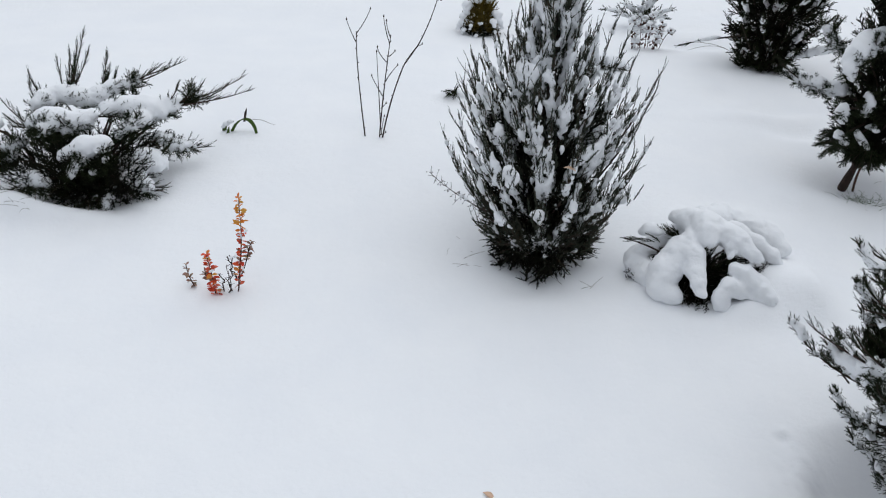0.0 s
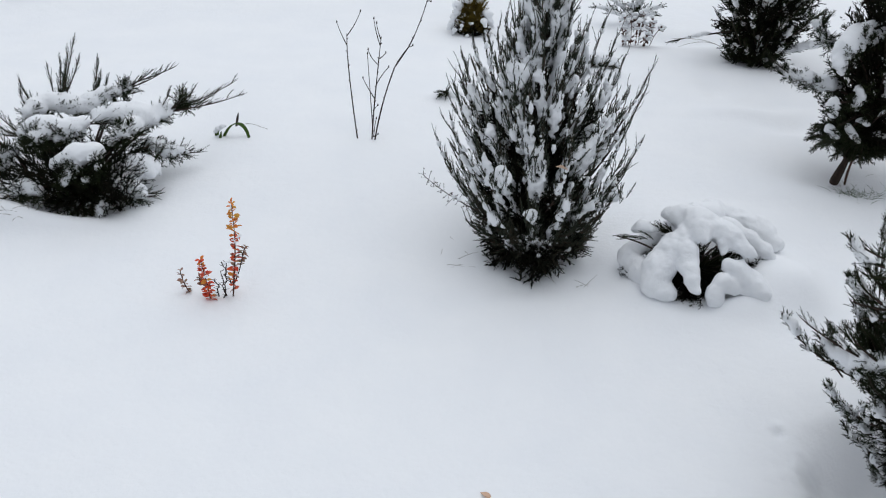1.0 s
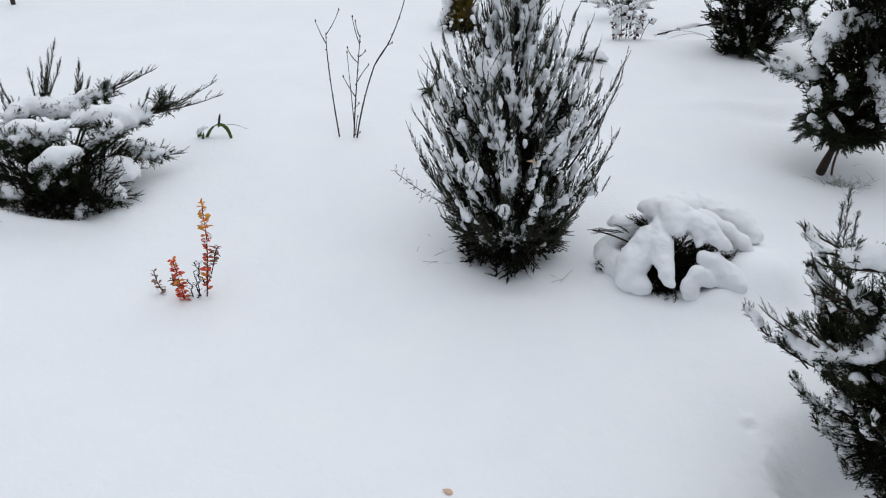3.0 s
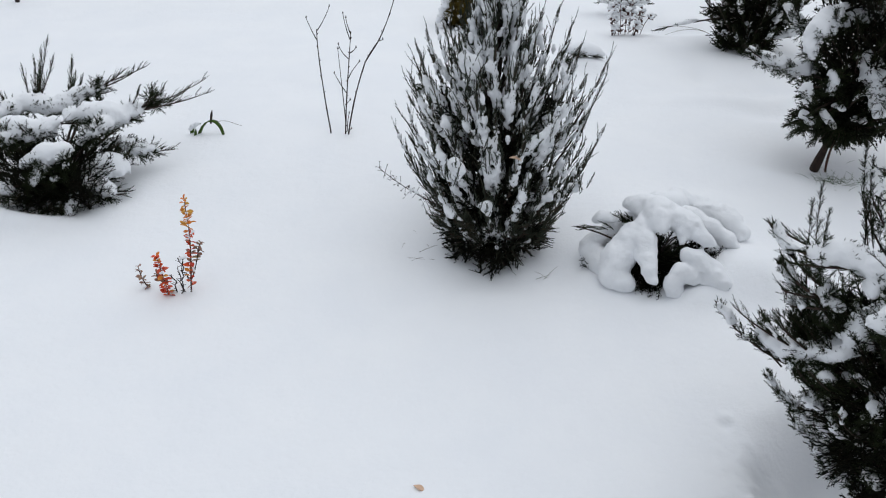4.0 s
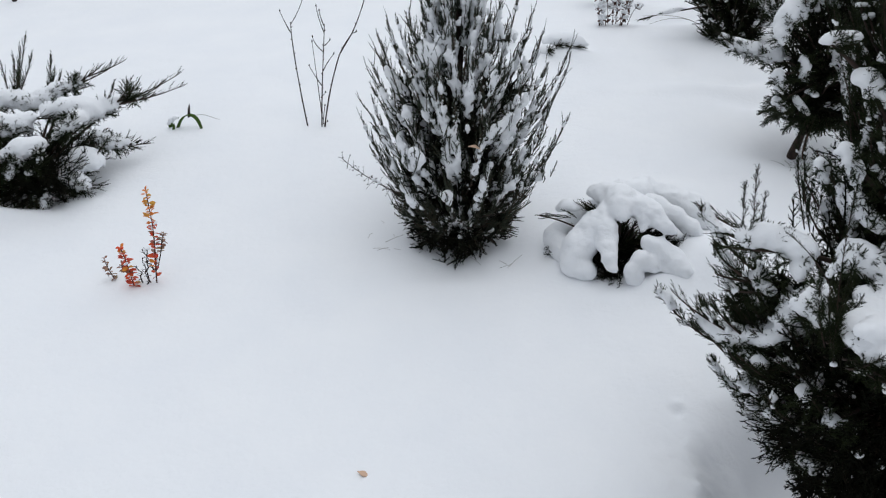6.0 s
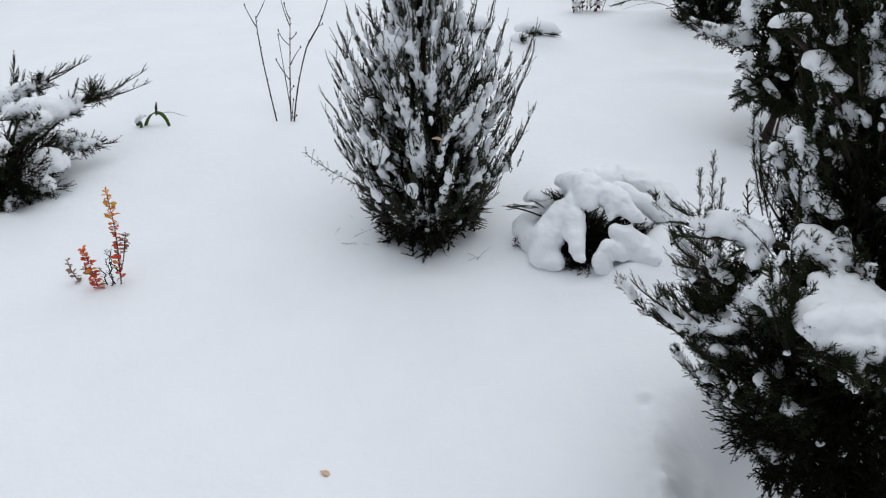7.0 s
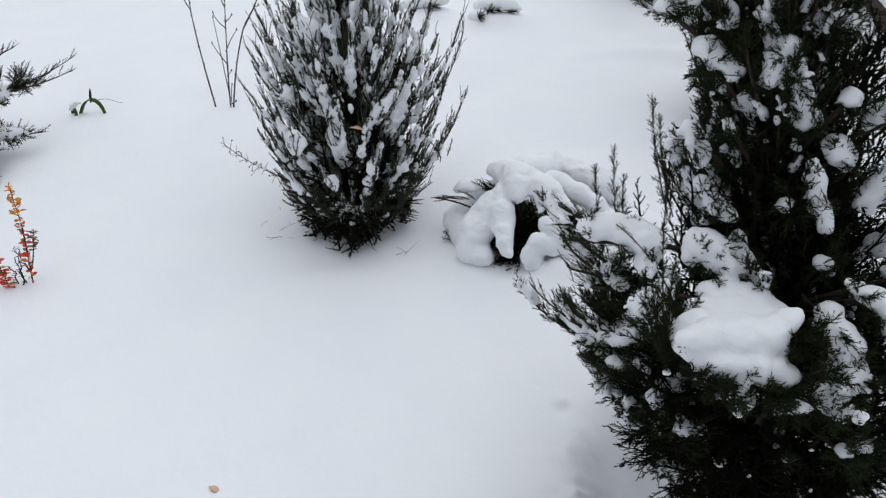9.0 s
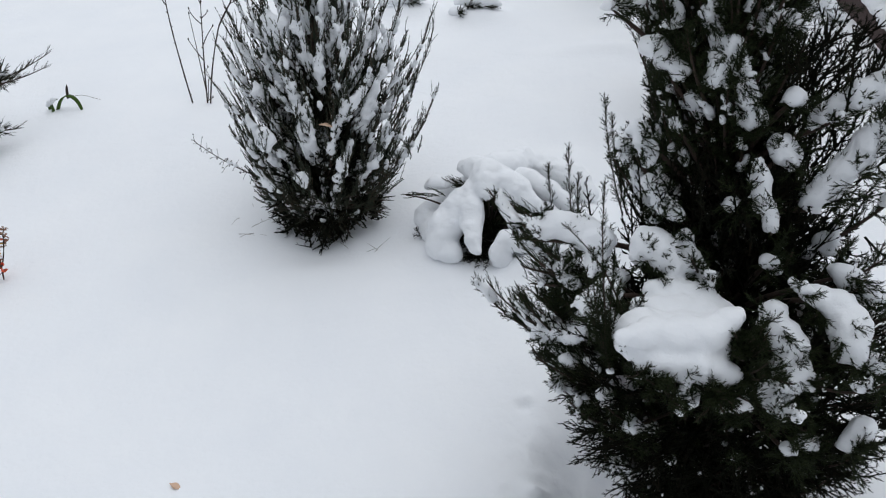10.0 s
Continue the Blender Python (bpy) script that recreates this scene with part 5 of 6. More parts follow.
def juniper_tree():
    root = thing("juniper_tree", "dark green juniper on a bare brown trunk with snow-laden limbs", "shrub")
    keep = []
    axis = bezier([(1.945, 3.956, -0.12), (1.955, 3.955, 0.02), (2.03, 3.95, 0.16), (2.08, 3.95, 0.60), (2.10, 3.95, 1.15)], 16)
    part("trunk", tube(axis, 0.022, 0.006, 8, 0.2), BARK, root)
    part("branch", tube(bezier([(2.0, 3.94, -0.06), (1.985, 3.94, 0.05), (2.03, 3.94, 0.18)], 8), 0.006, 0.004, 6, 0.15), RED_STEM, root, "thin reddish second stem")
    table = [(0.13, 0.07), (0.22, 0.19), (0.32, 0.24), (0.42, 0.25), (0.60, 0.25), (0.80, 0.22), (1.0, 0.16), (1.2, 0.05)]
    # crown filled with near-black sprays, the interior's shade as colour
    inner(root, (2.07, 3.95, 0.3), inside((2.06, 3.95, 0), table, 420, 0.85), 0.12, INNER_SHADE)
    for k in range(92):
        a = k * 2.39996
        z1 = 0.12 + 1.0 * (k + 0.5) / 92
        rad = profile(max(z1, 0.20), table) * rng.uniform(0.92, 1.22) * (0.74 if z1 < 0.42 and math.cos(a) < 0.2 else 1.0)
        base = axis[min(14, 3 + int(z1 * 9))]
        tip = np.array([2.06 + math.cos(a) * rad, 3.95 + math.sin(a) * rad, z1])
        line = limb(root, [base, base * .4 + tip * .6 + (0, 0, .05), tip], 0.006, PLUME_NEAR if math.sin(a) < 0.3 else PLUME_ROUGH, GREEN_DARK, 12, 0.075, chance=0.3 if z1 > 0.3 else 0.0, clump=0.020, keep=keep, rise=0.15, fan=0.6, s0=0.3)
        if k % 5 == 0 and z1 > 0.28:
            q = line[8]
            r = rng.uniform(0.014, 0.024)
            bank(keep, [(*(q + (math.sin(a) * r * 1.5, -math.cos(a) * r * 1.5, -r * .5)), r * .6), (*q, r), (*(q + (-math.sin(a) * r * 1.6, math.cos(a) * r * 1.6, -r * .8)), r * .7), (*(line[11] - (0, 0, r)), r * .5)])
    foot = np.array([2.06, 3.95, 0.32])
    def bear(pts, tips, n):
        laden(root, foot, pts, tips, n, 0.075, plumes=PLUME_NEAR, keep=keep, rough_tips=True, poke=0.12)

    bear([(1.80, 3.93, 0.445, 0.046), (1.72, 3.96, 0.455, 0.042), (1.65, 3.99, 0.470, 0.030), (1.58, 4.01, 0.500, 0.016)], [(1.53, 4.02, 0.545), (1.55, 4.02, 0.51), (1.57, 4.0, 0.47)], 60)
    bear([(1.92, 3.90, 0.690, 0.055), (1.85, 3.87, 0.690, 0.062), (1.80, 3.84, 0.660, 0.050), (1.775, 3.82, 0.600, 0.038), (1.765, 3.78, 0.550, 0.016)], [(1.84, 3.82, 0.74), (1.88, 3.80, 0.70)], 46)
    bear([(1.93, 3.90, 0.690, 0.050), (2.04, 3.90, 0.700, 0.055), (2.15, 3.90, 0.700, 0.050)], [(2.0, 3.85, 0.80), (2.1, 3.85, 0.82)], 40)
    bear([(1.79, 3.98, 0.600, 0.026), (1.755, 4.00, 0.640, 0.030), (1.715, 4.02, 0.680, 0.024)], [(1.68, 4.03, 0.745), (1.74, 4.01, 0.74), (1.77, 4.00, 0.735)], 36)
    bear([(1.78, 3.80, 0.425, 0.024), (1.785, 3.785, 0.395, 0.028), (1.78, 3.78, 0.360, 0.018)], (), 16)
    bear([(1.79, 3.79, 0.300, 0.026), (1.82, 3.77, 0.275, 0.024)], (), 18)
    bear([(2.03, 3.82, 0.535, 0.045), (2.04, 3.79, 0.480, 0.055), (2.07, 3.75, 0.400, 0.048), (2.08, 3.73, 0.330, 0.030)], [(1.99, 3.74, 0.58), (2.10, 3.72, 0.52)], 34)
    bear([(1.875, 3.80, 0.300, 0.020), (1.90, 3.785, 0.270, 0.018), (1.93, 3.78, 0.235, 0.012)], (), 18)
    bear([(1.87, 3.81, 0.480, 0.018), (1.885, 3.795, 0.445, 0.022), (1.88, 3.79, 0.40, 0.014)], (), 16)
    bear([(2.22, 3.88, 0.55, 0.05), (2.33, 3.86, 0.50, 0.05), (2.42, 3.85, 0.42, 0.03)], [(2.5, 3.84, 0.44)], 30)
    # the same shade-coloured fill at the crown's underside
    inner(root, (2.0, 3.95, 0.3), [(2.00 + rng.normal(0, .05), 3.93 + rng.normal(0, .05), rng.uniform(0.13, 0.28)) for _ in range(110)], 0.08, INNER_SHADE)
    for k in range(30):     # drooping sprays round the foot of the crown
        a = k * 2.39996
        p = np.array([1.99 + math.cos(a) * 0.08, 3.93 + math.sin(a) * 0.08, 0.19])
        tip = p + np.array([math.cos(a) * 0.11 - 0.03, math.sin(a) * 0.10, rng.uniform(-0.07, 0.0)])
        limb(root, [p, p * .5 + tip * .5 + (0, 0, .03), tip], 0.004, PLUME_NEAR, GREEN_DARK, 10, 0.065, rise=-0.05, fan=0.5, s0=0.3)
    settle(root, keep)


juniper_tree()
goblet_evergreen("juniper_shrub", "dark bushy evergreen with light snow on its dense twigs", (2.04, 5.50, -0.06), (0.0, 0.0, 0.0),
                 [(0.0, 0.20), (0.12, 0.24), (0.35, 0.34), (0.60, 0.35), (0.90, 0.18)], 0.85, 95, PLUME_ROUGH, 0.10,
                 [((1.45, 5.32, 0.115), 0.36, (0.50, 0.80, 0.024), 3), ((2.36, 5.25, 0.15), 0.14, (0.35, 0.95, 0.045), 14)],
                 (0.014, 0.020), 0.05, fill=5)
for tip in ((1.50, 5.28, 0.10), (1.46, 5.30, 0.14)):
    tagged(part("dry_stalk", tube(bezier([(1.80, 5.42, 0.05), (1.68, 5.38, 0.13), tip], 10), 0.0018, 0.0008, 4), STRAW), "thin dry stalk leaning out of the dark evergreen", "stalk")


# ---- small plants ----
def leaf_mesh(name, length, width, mat, cup=0.25, g=rng):
    """A pointed oval leaf with a midrib fold and thickness."""
    n = 7
    top, low = [], []
    for i in range(n):
        s = i / (n - 1)
        w = width * 0.5 * max(0.07, math.sin(math.pi * s ** 1.35) ** 0.85)
        z = -cup * length * s * s * 0.5
        for x in (-w, 0, w):
            top.append((x, s * length, z + abs(x) * 0.35 + 0.0006))
            low.append((x, s * length, z + abs(x) * 0.35 - 0.0006))
    v = top + low
    f = []
    m = len(top)
    for i in range(n - 1):
        for k in (0, 1):
            a = i * 3 + k
            f.append((a, a + 1, a + 4, a + 3))
            f.append((m + a, m + a + 3, m + a + 4, m + a + 1))
        a = i * 3
        f.append((a, a + 3, m + a + 3, m + a))
        f.append((a + 2, m + a + 2, m + a + 5, a + 5))
    me = bpy.data.meshes.new(name)
    me.from_pydata(v, [], f)
    me.polygons.foreach_set("use_smooth", np.ones(len(me.polygons), bool))
    me.materials.append(mat)
    return me


def put_leaf(me, p, d, size, parent, name="leaf", roll=0.0):
    ob = new(name, me)
    y = unit(d)
    x = unit(np.cross(y, (0.1, 0.05, 1)))
    z = np.cross(x, y)
    x, z = x * math.cos(roll) + z * math.sin(roll), z * math.cos(roll) - x * math.sin(roll)
    m = Matrix(((x[0], y[0], z[0], p[0]), (x[1], y[1], z[1], p[1]), (x[2], y[2], z[2], p[2]), (0, 0, 0, 1)))
    ob.matrix_basis = m @ Matrix.Diagonal((size, size, size, 1))
    ob.parent = parent
    return ob


def barberry():
    root = thing("barberry_seedling", "small barberry sprig with orange and red autumn leaves poking through snow", "plant")
    orange = [leaf_mesh("leaf", 0.030, 0.016, LEAF_ORANGE, c) for c in (0.2, 0.5)]
    red = [leaf_mesh("leaf", 0.031, 0.017, LEAF_RED, c) for c in (0.2, 0.5)]
    dull = [leaf_mesh("leaf", 0.027, 0.016, LEAF_DULL, c) for c in (0.3, 0.6)]
    stems = [  # control points, whorls, first and last fraction, kind
        ([(-0.619, 2.90, -0.03), (-0.607, 2.915, 0.10), (-0.580, 2.93, 0.22), (-0.600, 2.94, 0.28), (-0.596, 2.95, 0.352)], 24, 0.10, 1.0, 0),
        ([(-0.691, 2.88, -0.04), (-0.698, 2.89, 0.07), (-0.716, 2.90, 0.15)], 17, 0.10, 1.0, 1),
        ([(-0.763, 2.92, -0.02), (-0.795, 2.92, 0.02), (-0.801, 2.93, 0.086)], 7, 0.12, 1.0, 2),
        ([(-0.651, 2.89, -0.04), (-0.632, 2.90, 0.06), (-0.637, 2.92, 0.142)], 0, 0, 0, 3),
        ([(-0.668, 2.90, -0.03), (-0.664, 2.90, 0.04), (-0.672, 2.90, 0.075)], 0, 0, 0, 3),
        ([(-0.623, 2.92, 0.03), (-0.636, 2.92, 0.09), (-0.643, 2.92, 0.13)], 0, 0, 0, 3),
        ([(-0.640, 2.90, -0.02), (-0.655, 2.91, 0.05), (-0.650, 2.91, 0.10)], 0, 0, 0, 3),
        ([(-0.612, 2.91, 0.04), (-0.575, 2.92, 0.11), (-0.575, 2.93, 0.17), (-0.560, 2.93, 0.190)], 7, 0.40, 1.0, 4),
        ([(-0.690, 2.89, 0.04), (-0.722, 2.89, 0.05), (-0.728, 2.90, 0.075)], 4, 0.4, 1.0, 2),
    ]
    for ctrl, whorls, a, b, kind in stems:
        line = bezier(ctrl, 10)
        if kind == 3:
            line[1:] += rng.normal(0, 0.0035, (9, 3))
        st = part("stem", tube(line, 0.0028, 0.0014, 5, 0.2), RED_STEM if kind < 3 else TWIG_BARK, root)
        for k in range(whorls):
            s = a + (b - a) * k / max(1, whorls - 1)
            p = line[min(9, int(s * 9))]
            if k < whorls and s * 9 < 9:
                i = min(8, int(s * 9))
                p = line[i] + (line[i + 1] - line[i]) * (s * 9 - i)
            for q in range(3 + (k + kind) % 2):
                ang = k * 1.9 + q * 1.9 + rng.uniform(-.4, .4)
                d = (math.cos(ang), math.sin(ang) * 0.8, rng.uniform(-0.35, 1.1))
                if kind == 0:
                    pool = orange if s > 0.62 else (red if rng.random() < 0.6 else (orange if rng.random() < 0.5 else dull))
                elif kind == 1:
                    pool = red if rng.random() < 0.75 else orange
                else:
                    pool = dull
                put_leaf(pool[int(rng.integers(len(pool)))], p, d, rng.uniform(0.5, 1.0) * (0.7 if s > 0.85 else 1), st, roll=rng.normal(0, .7))
        if kind == 3:
            for k in range(16):
                i = 1 + k // 2
                d = np.array([rng.normal(), rng.normal(), 0.8]) * 0.008
                part("thorn", tube([line[i], line[i] + d * .6, line[i] + d], 0.0012, 0.0005, 4), TWIG_BARK, st)
    for x, y, z, r in ((-0.626, 2.90, 0.141, 0.011), (-0.574, 2.91, 0.240, 0.011), (-0.592, 2.915, 0.215, 0.008), (-0.688, 2.87, 0.096, 0.010), (-0.588, 2.90, 0.093, 0.009), (-0.790, 2.915, 0.012, 0.009), (-0.700, 2.875, 0.045, 0.007)):
        cap([(x + rng.normal(0, .7) * r, y + rng.normal(0, .4) * r, z + rng.normal(0, .7) * r, r * rng.uniform(.4, .75)) for _ in range(7)], 0.0032, root, rough=0.3)


barberry()


def bare_shrub():
    root = thing("bare_shrub", "leafless shrub of three thin dark stems with buds, in snow", "shrub")
    def leaning(x, z):
        k = 1 + 0.05 * max(z, 0.0)
        return np.array([x * k, 4.12 * k, 1.89 + (z - 1.89) * k])

    stems = [
        [(-0.256, 0.0), (-0.28, 0.20), (-0.303, 0.42), (-0.298, 0.54)],
        [(-0.196, 0.0), (-0.185, 0.20), (-0.165, 0.36), (-0.147, 0.53)],
        [(-0.180, 0.03), (-0.150, 0.22), (-0.088, 0.39), (-0.024, 0.49), (0.03, 0.60), (0.058, 0.72)],
    ]
    twigs = [
        [((-0.300, 0.49), (-0.325, 0.54), (-0.341, 0.59)), ((-0.298, 0.53), (-0.26, 0.58), (-0.237, 0.64))],
        [((-0.152, 0.49), (-0.172, 0.55), (-0.179, 0.61)), ((-0.149, 0.52), (-0.162, 0.55), (-0.167, 0.59)), ((-0.160, 0.40), (-0.195, 0.43), (-0.206, 0.47)), ((-0.168, 0.31), (-0.15, 0.35), (-0.115, 0.39)),
         ((-0.180, 0.24), (-0.205, 0.28), (-0.231, 0.335)), ((-0.190, 0.10), (-0.198, 0.25), (-0.209, 0.45)), ((-0.155, 0.43), (-0.14, 0.44), (-0.128, 0.455)), ((-0.188, 0.18), (-0.178, 0.19), (-0.165, 0.205)), ((-0.196, 0.045), (-0.180, 0.05), (-0.165, 0.06))],
        [((-0.088, 0.39), (-0.06, 0.445), (-0.024, 0.49)), ((-0.03, 0.485), (-0.018, 0.487), (-0.008, 0.492)), ((-0.185, 0.05), (-0.182, 0.10), (-0.172, 0.14)), ((0.05, 0.69), (0.062, 0.70), (0.068, 0.69))],
    ]
    for ctrl, tw in zip(stems, twigs):
        pts = [leaning(x, z if z else -0.01) for x, z in ctrl]
        if len(pts) > 4:
            line = np.concatenate([bezier([pts[0], pts[1], pts[2]], 8), np.linspace(pts[2], pts[3], 5)[1:], bezier([pts[3], pts[4], pts[5]], 7)[1:]])
        else:
            line = bezier(pts, 16)
        st = part("stem", tube(line, 0.0038, 0.0020, 6, 0.12), TWIG_BARK, root)
        for k in range(7):
            i = 2 + 2 * k if 2 + 2 * k < len(line) else len(line) - 1
            d = np.array([(-1) ** k * 0.8, 0.1, 0.8])
            part("bud", tube([line[i], line[i] + d * 0.004, line[i] + d * 0.008], 0.0032, 0.0012, 5), TWIG_BARK, st)
        for t in tw:
            q = bezier([leaning(x, z) for x, z in t], 7)
            tg = part("twig", tube(q, 0.0025, 0.0014, 5, 0.12), TWIG_BARK, st)
            part("bud", tube([q[-1], q[-1] + (0.001, 0, 0.005), q[-1] + (0.001, 0, 0.010)], 0.0040, 0.0012, 5), TWIG_BARK, tg)
        

bare_shrub()


def strap(ctrl, width, thick=0.0025):
    """A strap-shaped leaf along a curve."""
    line = bezier(ctrl, 14)
    tan = np.gradient(line, axis=0)
    v, f = [], []
    for i, p in enumerate(line):
        s = i / 13
        w = width * (0.9 if s < 0.5 else 0.9 * (1 - ((s - 0.5) / 0.5) ** 2) + 0.06) * 0.5
        side = unit(np.array([0.75, 0.65, 0.1]) - unit(tan[i]) * float(np.dot(unit(tan[i]), (0.75, 0.65, 0.1))))
        nrm = np.cross(unit(tan[i]), side)
        for a, b in ((-1, -.4), (0, -1), (1, -.4), (1, .4), (0, 1), (-1, .4)):
            v.append(p + side * w * a + nrm * thick * b)
    for i in range(13):
        for k in range(6):
            a, b = i * 6 + k, i * 6 + (k + 1) % 6
            f.append((a, b, b + 6, a + 6))
    f += [tuple(range(5, -1, -1)), tuple(range(78, 84))]
    return v, f


def iris():
    root = thing("iris_clump", "green strap leaves of an iris bent over under snow", "plant")
    part("leaf", strap([(-0.900, 4.12, -0.04), (-0.885, 4.12, 0.125), (-0.770, 4.12, 0.160), (-0.756, 4.11, 0.060), (-0.763, 4.09, -0.05)], 0.019, 0.003), IRIS_GREEN, root, smooth=True)
    part("leaf", strap([(-0.912, 4.13, -0.03), (-0.930, 4.13, 0.05), (-0.915, 4.12, 0.090), (-0.870, 4.12, 0.085)], 0.024, 0.003), IRIS_GREEN, root, smooth=True)
    part("leaf", strap([(-0.915, 4.12, -0.03), (-0.932, 4.12, 0.03), (-0.935, 4.11, 0.05), (-0.925, 4.09, -0.01)], 0.024, 0.003), IRIS_GREEN, root, smooth=True)
    part("leaf", strap([(-0.905, 4.10, -0.03), (-0.900, 4.10, 0.03), (-0.890, 4.10, 0.07)], 0.016, 0.003), IRIS_GREEN, root, smooth=True)
    part("leaf", strap([(-0.822, 4.125, 0.085), (-0.818, 4.12, 0.11), (-0.812, 4.12, 0.135), (-0.806, 4.12, 0.155)], 0.013), TWIG_BARK, root, "withered dark leaf tip", smooth=True)
    part("leaf", tube(bezier([(-0.785, 4.12, 0.098), (-0.735, 4.13, 0.105), (-0.715, 4.13, 0.075), (-0.682, 4.14, 0.067)], 10), 0.0014, 0.0007, 4), STRAW, root, "thin dry stalk")
    cap([(-0.905, 4.115, 0.075, 0.020), (-0.885, 4.11, 0.090, 0.018), (-0.860, 4.115, 0.092, 0.012), (-0.920, 4.115, 0.060, 0.014), (-0.835, 4.12, 0.104, 0.008), (-0.812, 4.12, 0.106, 0.007), (-0.790, 4.12, 0.100, 0.006)], 0.004, root)


iris()


def fallen_leaf(name, label, p, d, size):
    ob = new(name, leaf_mesh(name, 0.034, 0.018, LEAF_TAN, 0.5))
    y = unit(d)
    x = unit(np.cross(y, (0, 0, 1)))
    z = np.cross(x, y)
    ob.matrix_basis = Matrix(((x[0], y[0], z[0], p[0]), (x[1], y[1], z[1], p[1]), (x[2], y[2], z[2], p[2]), (0, 0, 0, 1))) @ Matrix.Diagonal((size, size, size, 1))
    return tagged(ob, label, "leaf")


fallen_leaf("fallen_leaf", "small tan dry leaf lying on the snow", (0.232, 1.990, zg(0.24, 1.99) + 0.005), (1, -0.45, 0.05), 1.0)
fallen_leaf("dry_leaf", "curled pale tan leaf caught in the juniper twigs", (0.522, 3.10, 0.440), (1, 0.1, -0.05), 1.3)


def grass(name, label, spots, length, count, flat=0.5, mat=STRAW):
    """Thin dry blades that come out of the snow."""
    out = []
    for x, y, r in spots:
        for _ in range(count):
            px, py = x + rng.normal(0, r), y + rng.normal(0, r)
            a = rng.uniform(0, 6.28)
            ln = length * rng.uniform(0.5, 1.2)
            up = rng.uniform(0.15, 1 - flat)
            p = np.array([px, py, zg(px, py) - 0.01])
            d = np.array([math.cos(a), math.sin(a), 0])
            out.append(tube(bezier([p, p + d * ln * 0.45 + (0, 0, ln * up * 0.8), p + d * ln + (0, 0, ln * up * rng.uniform(0.6, 1.3))], 6), 0.0010, 0.0004, 3))
    return tagged(part(name, joined(out), mat), label, "grass", kind="stuff")


grass("dry_grass", "thin dry grass blades poking out of the snow", [(0.20, 3.24, 0.04), (0.22, 3.16, 0.04), (0.66, 3.08, 0.04)], 0.10, 4)
grass("dry_grass", "dry grass tuft in snow beside the spreading juniper", [(-1.52, 3.38, 0.06), (-1.60, 3.36, 0.06), (-1.40, 3.36, 0.08)], 0.10, 9, 0.3)
grass("dry_grass", "green and dry grass around the bare trunk", [(1.98, 3.81, 0.035), (1.95, 3.78, 0.035), (2.00, 3.76, 0.04), (2.06, 3.83, 0.05)], 0.065, 26, 0.35, IRIS_GREEN)


def dry_weed():
    root = thing("dry_weed", "thin dry weed sprig with seed heads and snow", "plant")
    line = bezier([(0.27, 3.17, 0.205), (0.19, 3.175, 0.250), (0.13, 3.19, 0.275), (0.055, 3.21, 0.338)], 12)
    part("stem", tube(line, 0.0024, 0.0010, 5), TWIG_BARK, root)
    for k in range(11):
        p = line[1 + k]
        for sgn in (-1, 1, -0.6, 0.7):
            q = p + np.array([rng.uniform(-.03, .015), rng.uniform(-.02, .02), sgn * rng.uniform(0.006, 0.030)])
            tg = part("twig", tube([p, p * .5 + q * .5 + (0, 0, .004), q], 0.0010, 0.0006, 4), TWIG_BARK, root)
            part("seed_head", placed(CRUMBS[k % 8], q, (0, 0, 1), rng.uniform(0.003, 0.0065)), TWIG_BARK, tg)
    cap([(*(line[4] + (0, 0, .006)), 0.012), (*(line[5] + (0, 0, .006)), 0.012), (*(line[6] + (0, 0, .004)), 0.008)], 0.004, root)


dry_weed()


# ---- further back ----
def globe_thuja():
    root = thing("thuja_shrub", "small yellow-green globe thuja half covered by draped snow", "shrub")
    c = np.array([0.335, 6.0, -0.10])
    keep = []
    part("trunk", tube([c, c + (0, 0, .12), c + (0, 0, .24)], 0.012, 0.005, 6), BARK, root)
    for k in range(70):
        a = k * 2.4
        z = 0.03 + 0.27 * (k + .5) / 70
        r = 0.135 * math.sqrt(max(0.05, 1 - ((z - 0.10) / 0.22) ** 2)) * rng.uniform(.75, 1)
        tip = c + np.array([math.cos(a) * r, math.sin(a) * r, z])
        limb(root, [c + (0, 0, z * .5), c + (math.cos(a) * r * .6, math.sin(a) * r * .6, z * .7), tip], 0.003, PLUME_ROUGH, GREEN_YELLOW, 6, 0.06, keep=keep, chance=0.15, clump=0.028, rise=0.5, fan=0.5)
    inner(root, c, inside(c, [(0.02, 0.10), (0.12, 0.13), (0.25, 0.06)], 60, 0.8), 0.08, GREEN_YELLOW)
    # near-black sprays low down, painting the shade at the foot
    inner(root, c, [c + np.array([math.cos(k) * rng.uniform(.02, .12), math.sin(k) * rng.uniform(.02, .12), rng.uniform(-0.02, 0.05)]) for k in range(90)], 0.06, INNER_SHADE)
    for x, y, z, r in ((-0.09, -0.03, 0.19, 0.05), (-0.03, 0.0, 0.27, 0.06), (0.04, 0.0, 0.26, 0.05), (0.10, -0.05, 0.15, 0.045), (-0.12, -0.06, 0.13, 0.038), (-0.135, -0.05, 0.07, 0.028), (0.125, -0.05, 0.09, 0.032), (-0.065, -0.125, 0.09, 0.024), (0.0, -0.135, 0.11, 0.018), (0.075, -0.115, 0.12, 0.032), (0.09, -0.11, 0.05, 0.020), (-0.10, -0.08, 0.22, 0.038), (-0.03, -0.14, 0.03, 0.020), (-0.11, -0.09, 0.05, 0.024)):
        cap([(c[0] + x, c[1] + y, c[2] + z, r), (c[0] + x * 1.1, c[1] + y - .02, c[2] + z - r * .8, r * .7)], 0.009, root)
    settle(root, keep, 0.009)


globe_thuja()


